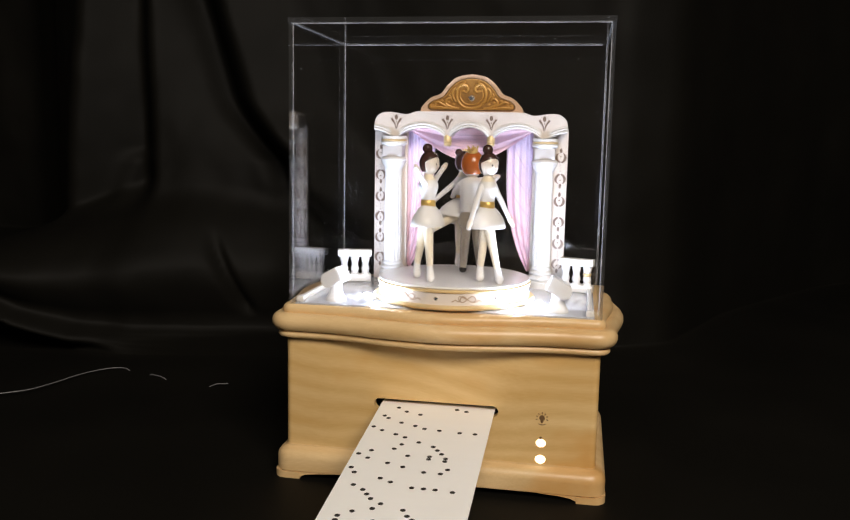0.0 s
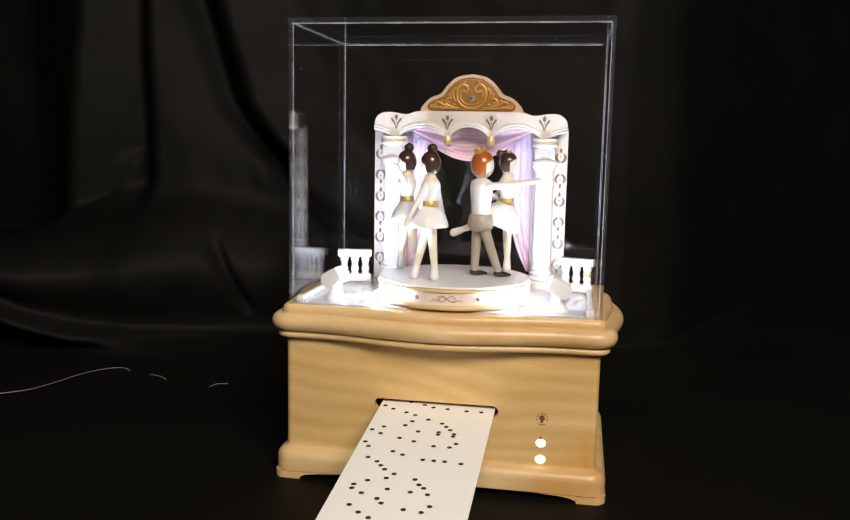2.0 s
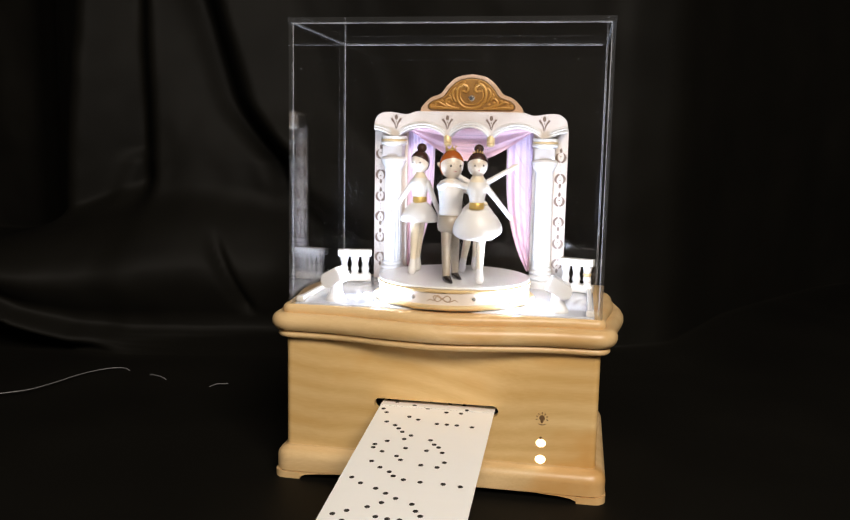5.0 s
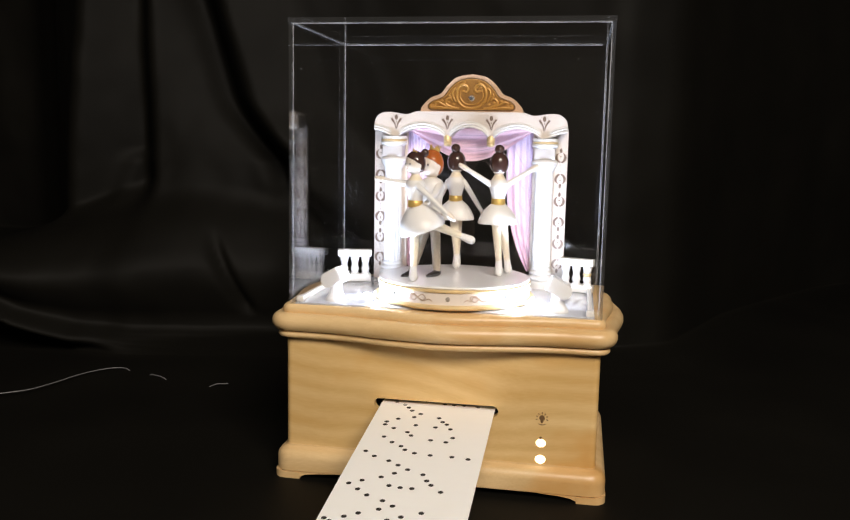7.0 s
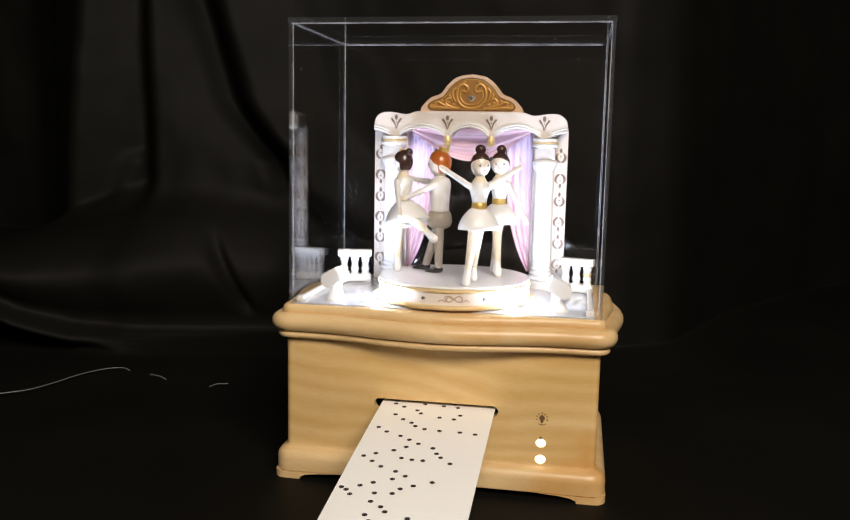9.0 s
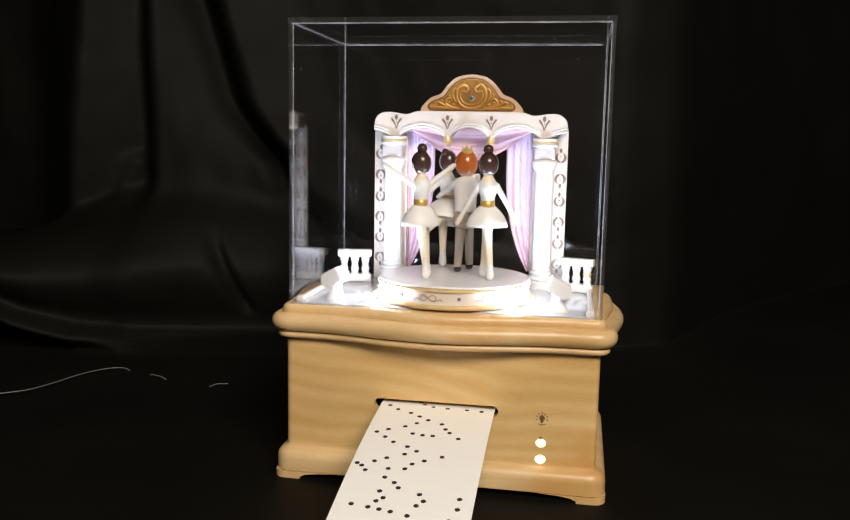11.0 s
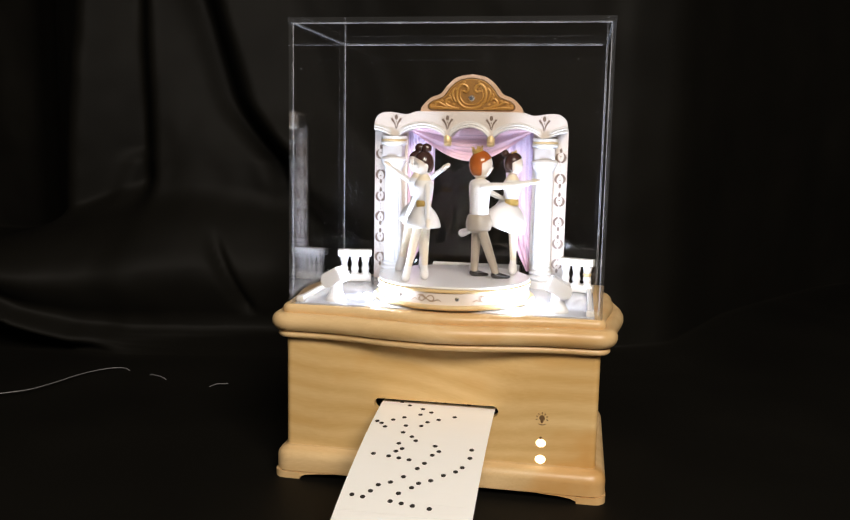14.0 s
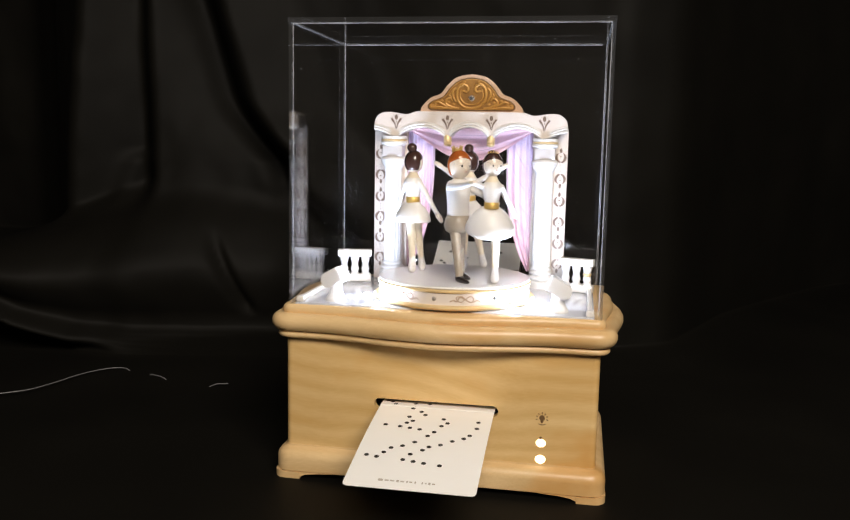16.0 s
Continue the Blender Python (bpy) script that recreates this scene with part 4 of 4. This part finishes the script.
def ballerina(name, label, body, free, reach, tiara=False, skirt_r=0.0131, skirt_z=(0.0342, 0.0475), lean=0.0, depth=0.80):
    """body: where the hips stand over the standing foot (0, 0); free: the other foot; reach: where both arms end."""
    bm = bmesh.new()
    bx, by = body
    limb(bm, (bx * 0.5 + 0.0016, by * 0.6, 0.038), (0.0, 0.0, 0.009), 0.0036, 0.0020, 0, 16)
    shoe(bm, (0, 0, 0), 3)
    fx, fy, fz = free
    start = Vector((bx - 0.0016, by, 0.038)).lerp(Vector((fx, fy, 0.038)), 0.18)
    d = (Vector((fx, fy, fz)) - start).normalized()
    limb(bm, start, Vector((fx, fy, fz)) - d * 0.006, 0.0036, 0.0020, 0, 16)
    limb(bm, Vector((fx, fy, fz)) - d * 0.0075, Vector((fx, fy, fz)) + d * 0.0005, 0.0020, 0.0028, 3)
    tip = Matrix.Rotation(radians(lean), 4, "X")
    skirt(bm, (bx, by, 0.0), skirt_z[0], skirt_z[1], skirt_r, 3, Matrix.Translation((0, 0, 0.0470)) @ tip @ Matrix.Translation((0, 0, -0.0470)), depth)
    lathe(bm, [(0.0046, 0.0466), (0.0047, 0.0480), (0.0046, 0.0505), (0.0043, 0.0508)], 28, pose(bx, by, 0), 4)
    lathe(bm, [(0.0043, 0.0505), (0.0047, 0.0530), (0.0061, 0.0580), (0.0062, 0.0606), (0.0048, 0.0632)], 28, pose(bx, by, 0), 3)
    lathe(bm, [(0.0048, 0.0631), (0.0036, 0.0650), (0.0024, 0.0672), (0.0020, 0.0700)], 24, pose(bx, by, 0), 0)
    c = (bx, by - 0.0004, 0.0736)
    head(bm, c, 0.0063, 2, 1, 5, 0.12, 20 if tiara else 0)
    if tiara:
        ball(bm, (bx, by + 0.0055, 0.0800), 0.0026, mat=2, u=14, v=10)
        for k in range(-2, 3):
            a = radians(k * 24)
            limb(bm, (bx + 0.0036 * math.sin(a), by - 0.0036 * math.cos(a) + 0.002, 0.0798), (bx + 0.0040 * math.sin(a), by - 0.0040 * math.cos(a) + 0.002, 0.0826 - abs(k) * 0.0005), 0.0008, 0.0003, 4, 6)
    else:
        ball(bm, (bx + 0.0004, by + 0.0012, 0.0828), 0.0033, (1, 1, 0.95), 2, 16, 12)
    for s, (hx, hy, hz) in zip((-1, 1), reach):
        a, b = Vector((bx + s * 0.0056, by, 0.0600)), Vector((hx, hy, hz))
        limb(bm, a, b, 0.0020, 0.0014, 3, 12)
        dd = (b - a).normalized()
        limb(bm, b - dd * 0.0006, b + dd * 0.0034, 0.0019, 0.0014, 1, 12)
        ball(bm, a, 0.0021, (1, 1, 1), 3, 12, 8)
    ob = new(name, mesh(name, bm, *DOLL_MATERIALS, smooth=45))
    return tagged(ob, label, "doll", "dolls on the turning platform")


def prince(name, label):
    """Facing -y, the back foot on (0, 0), the body over the step between both feet."""
    bm = bmesh.new()
    bx, by = -0.0046, -0.0005
    body = pose(bx, by, 0)
    for hx, hy, fx, fy in ((0.0028, 0.0006, 0.0, 0.0), (-0.0028, -0.0006, -0.0105, -0.0122)):
        limb(bm, (bx + hx, by + hy, 0.034), (fx, fy + 0.001, 0.004), 0.0035, 0.0025, 7, 16)
        ball(bm, (fx, fy + 0.0008, 0.0024), 0.0030, (0.88, 1.15, 0.80), 8, 16, 10)
        limb(bm, (fx, fy - 0.0008, 0.0019), (fx, fy - 0.0078, 0.0011), 0.0024, 0.0010, 8, 14)
    lathe(bm, [(0.0048, 0.0296), (0.0076, 0.0312), (0.0085, 0.0340), (0.0082, 0.0375), (0.0071, 0.0408), (0.0066, 0.0412)], 36, body, 7)
    lathe(bm, [(0.0066, 0.0410), (0.0072, 0.0414), (0.0075, 0.0500), (0.0084, 0.0575), (0.0083, 0.0600), (0.0072, 0.0624), (0.0034, 0.0642)], 36, body @ Matrix.Diagonal((1, 0.84, 1, 1)), 3)
    lathe(bm, [(0.0034, 0.0634), (0.0027, 0.0650), (0.0025, 0.0670)], 20, body, 0)
    head(bm, (bx, by - 0.0004, 0.0728), 0.0076, 6, 1, 5)
    crown = body @ pose(0, 0.0018, 0.0802, -10) @ Matrix.Translation((0, 0, -0.0802))
    lathe(bm, [(0.0033, 0.0795), (0.0035, 0.0818), (0.0036, 0.0824), (0.0031, 0.0824), (0.0029, 0.0800)], 24, crown, 4)
    for k in range(5):
        a, h = radians(72 * k), 0.0842
        q = [crown @ Vector((0.0035 * math.sin(a + da), -0.0035 * math.cos(a + da), z)) for da, z in ((-0.5, 0.0822), (0.5, 0.0822), (0.0, h))]
        n = [crown @ Vector((0.0029 * math.sin(a + da), -0.0029 * math.cos(a + da), z)) for da, z in ((-0.5, 0.0822), (0.5, 0.0822), (0.0, h))]
        o, i2 = [bm.verts.new(v) for v in q], [bm.verts.new(v) for v in n]
        made = [bm.faces.new(o), bm.faces.new(i2[::-1])] + [bm.faces.new((o[e], o[(e + 1) % 3], i2[(e + 1) % 3], i2[e])) for e in range(3)]
        for f in made:
            f.material_index = 4
        ball(bm, q[2], 0.0006, mat=4, u=8, v=6)
    for s, end, el in ((-1, (-0.0195, -0.0330, 0.0632), (-0.0165, -0.0185, 0.0606)), (1, (0.0105, -0.0205, 0.0495), (0.0078, -0.0110, 0.0540))):
        a = Vector((bx + s * 0.0072, by - 0.0005, 0.0592))
        limb(bm, a, el, 0.0025, 0.0020, 3, 12)
        limb(bm, el, end, 0.0020, 0.0014, 3, 12)
        ball(bm, end, 0.0017, (1, 1.5, 0.8), 0, 10, 8)
    ob = new(name, mesh(name, bm, *DOLL_MATERIALS, smooth=45))
    return tagged(ob, label, "doll", "dolls on the turning platform")


dancer_up = ballerina("ballerina_doll", "white-skirted wooden ballerina doll with both arms raised", (-0.0002, -0.0070), (-0.0100, -0.0132, 0.003), ((-0.0235, -0.0085, 0.0705), (0.0225, -0.0085, 0.0705)))
dancer_down = ballerina("ballerina_doll", "white-skirted wooden ballerina doll with lowered outspread arms", (0.0023, -0.0024), (0.0030, -0.0138, 0.003), ((-0.0165, -0.0065, 0.0385), (0.0195, -0.0065, 0.0385)))
partner = ballerina("ballerina_doll", "wooden ballerina doll with gold tiara and one leg raised behind", (-0.0031, 0.0012), (0.0, 0.0365, 0.0260), ((-0.0160, -0.0178, 0.0632), (0.0140, 0.0190, 0.0425)), True, 0.0155, (0.0318, 0.0472), 20, 0.95)
prince_doll = prince("prince_doll", "ginger wooden prince doll with gold crown and taupe trousers")


# ---- the punched paper strip: stiff short pieces that follow one another through the box
TUNE = """3p 5r 6d 11f 14i 19b 22c 27f 30i 33k 34n 35r 35a 35u 39c 43f 46h 51k 55n 55h 59o 61g 63p 65c 67n 68q 68j 70a
70n 71q 74c 78g 80r 81j 85n 85q 86a 91b 95g 98i 102m 102q 102o 103t 104c 108e 112f 116g 120i 124m 125h 129n 129e 132o 134c 136i
137m 138p 138c 142e 146h 149q 150i 154m 154d 155p 160f 164h 168i 171k 172r 172n 173u 173b 178d 182g 186i 190k 194n 195i 200o 200g 204p 205d
208i 209k 209b 209m 210r 214d 219f 223i 227k 231p 231i 236f 236m 240k 240d 243a 245j 245b 246g 249c 254g 258i 262j 266g 266n 267u 271o 271h
274g 275n 275u 278c 279f 280h 281j 283m 284t 288l 288s 292q 296j 297o 300m 301h 304f 304l 309e 309j 313b 314d 315i 316k 317m 318p"""
LEAD, TAIL, PIECE, HALF = -9.0, 342.0, 9.0, 35.5


def build_strip():
    strip = thing("music_strip", "ivory punched paper music strip running into the slot", "paper strip")
    holes = [(int(w[:-1]), 3.0 * (ord(w[-1]) - 97) - 31.5) for w in TUNE.split()]
    n = round((TAIL - LEAD) / PIECE)
    pieces = []
    for k in range(n):
        a, b = LEAD + k * PIECE, LEAD + (k + 1) * PIECE
        bm = bmesh.new()
        e = 0.00015
        y0, y1, w = -0.0045 - e, 0.0045 + e, HALF / 1000
        if k == n - 1:            # the rounded end
            r = 0.0025
            pts = [(-w, y1), (-w, y0 + r), (-w + 0.3 * r, y0 + 0.3 * r), (-w + r, y0), (w - r, y0), (w - 0.3 * r, y0 + 0.3 * r), (w, y0 + r), (w, y1)]
        else:
            pts = [(-w, y1), (-w, y0), (w, y0), (w, y1)]
        lo, hi = [bm.verts.new((x, y, -0.0003)) for x, y in pts], [bm.verts.new((x, y, 0)) for x, y in pts]
        bm.faces.new(hi)
        bm.faces.new(lo[::-1])
        for j in range(len(pts)):
            bm.faces.new((lo[j], lo[(j + 1) % len(pts)], hi[(j + 1) % len(pts)], hi[j]))
        piece = part("card_piece", bm, CARD, strip, smooth=0)
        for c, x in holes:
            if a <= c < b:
                # the card is not cut: a near-black disc carries each hole's shade
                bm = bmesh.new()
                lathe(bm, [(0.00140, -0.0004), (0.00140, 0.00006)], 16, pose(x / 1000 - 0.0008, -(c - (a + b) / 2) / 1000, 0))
                part("hole_disc", bm, HOLE, piece, smooth=0)
        pieces.append((piece, (a + b) / 2))
    last = pieces[-1][0]
    for x, wd, hh in ((-0.0105, 0.0021, 0.0018), (-0.0080, 0.0018, 0.0011), (-0.0058, 0.0018, 0.0011), (-0.0036, 0.0012, 0.0018), (-0.0018, 0.0016, 0.0011), (0.0002, 0.0008, 0.0014), (0.0016, 0.0014, 0.0011), (0.0034, 0.0006, 0.0018),
                      (0.0062, 0.0006, 0.0018), (0.0076, 0.0006, 0.0012), (0.0090, 0.0010, 0.0018), (0.0106, 0.0014, 0.0011)):
        part("print_bar", box(bmesh.new(), 1.35 * x - 0.002 - wd * 0.6, 1.35 * x - 0.002 + wd * 0.6, 0.0026 - hh * 0.5, 0.0026 + hh * 0.5, 0.0, 0.00005), PALE_INK, last, smooth=0)
    return pieces


strip_pieces = build_strip()


# ---- the cable on the cloth
def build_cable():
    bm = bmesh.new()
    pts = curve([(-0.46, 0.030), (-0.41, 0.078), (-0.380, 0.103), (-0.365, 0.118), (-0.357, 0.140), (-0.351, 0.168), (-0.342, 0.188), (-0.329, 0.199), (-0.310, 0.196), (-0.283, 0.183), (-0.245, 0.170), (-0.212, 0.174)], 8)
    def lift(x):
        """Stretches of the cable are tucked under the cloth."""
        return 0.0036 - 0.006 * smoothstep(-0.324, -0.308, x) * smoothstep(-0.288, -0.302, x) - 0.006 * smoothstep(-0.278, -0.262, x) * smoothstep(-0.220, -0.236, x)
    tube(bm, [(p.x, p.y, lift(p.x)) for p in pts], 0.00045, 8)
    ob = new("power_cable", mesh("power_cable", bm, CABLE))
    tagged(ob, "thin grey cable lying on the black cloth", "cable")


build_cable()


# ---- what moves
def lerp_rows(rows, t):
    for (a, va), (b, vb) in zip(rows, rows[1:]):
        if t <= b:
            return va + (vb - va) * (t - a) / (b - a)
    return rows[-1][1]


TURN = ((0, 0), (1.52, 45), (2.99, 90), (4.44, 135), (7.27, 225), (8.70, 270), (11.52, 360), (14.5, 450), (16.02, 497))
SPIN_UP = ((0, -66.5), (0.78, 0), (9.2, 720), (13.55, 1080), (16.02, 1285))
SPIN_DOWN = ((0, -40), (0.47, 0), (8.9, 720), (13.1, 1080), (16.02, 1303))
FEED = ((0, 0), (4.2, 65), (8, 122.1), (14, 217.5), (16.02, 248.8))
SAG = ((0, 0.0), (8, 0.05), (9.2, 0.12), (12, 1.0), (14, 1.1), (16.02, 0.7))
BACK = ((0.002, -0.0612), (0.150, -0.0620), (0.168, -0.050), (0.176, -0.030), (0.178, -0.008), (0.183, 0.0015), (0.290, 0.0617))


def strip_place(u, sag):
    """Where the strip lies u metres in front of the slot (below 0: inside and behind): y, z and its slope in degrees."""
    if u >= 0:
        return 0.002 - u * 0.99, F - 0.0612 - 0.11 * u - sag * u * u, math.degrees(math.atan(0.11 + 2 * sag * u))
    s = -u
    for (ya, za), (yb, zb) in zip(BACK, BACK[1:]):
        d = math.hypot(yb - ya, zb - za)
        if s <= d or yb > 0.28:
            return ya + (yb - ya) * s / d, F + za + (zb - za) * s / d, math.degrees(math.atan2(zb - za, yb - ya))
        s -= d


def motions():
    times = [0.25 * k for k in range(65)]
    walk(turntable, [(t, pose(CX, CY, F, 0, 0, -lerp_rows(TURN, t))) for t in times])
    for ob, r, a, yaw, spin in ((prince_doll, 0.014, 74, 182, None), (partner, 0.0395, 94, 150, None), (dancer_up, 0.029, 222, 12, SPIN_UP), (dancer_down, 0.029, 312, 12, SPIN_DOWN)):
        rows = []
        for t in times:
            th = lerp_rows(TURN, t)
            q = radians(a - th)
            turn = yaw - th if spin is None else yaw - lerp_rows(spin, t)
            rows.append((t, pose(CX + r * math.cos(q), CY + r * math.sin(q), PT, 0, 0, turn)))
        walk(ob, rows)
    for piece, c in strip_pieces:
        rows = []
        for t in [0.5 * k for k in range(33)]:
            y, z, slope = strip_place((c - lerp_rows(FEED, t)) / 1000, lerp_rows(SAG, t))
            rows.append((t, pose(-0.0004, y, z, slope, 0, 0)))
        walk(piece, rows)


motions()
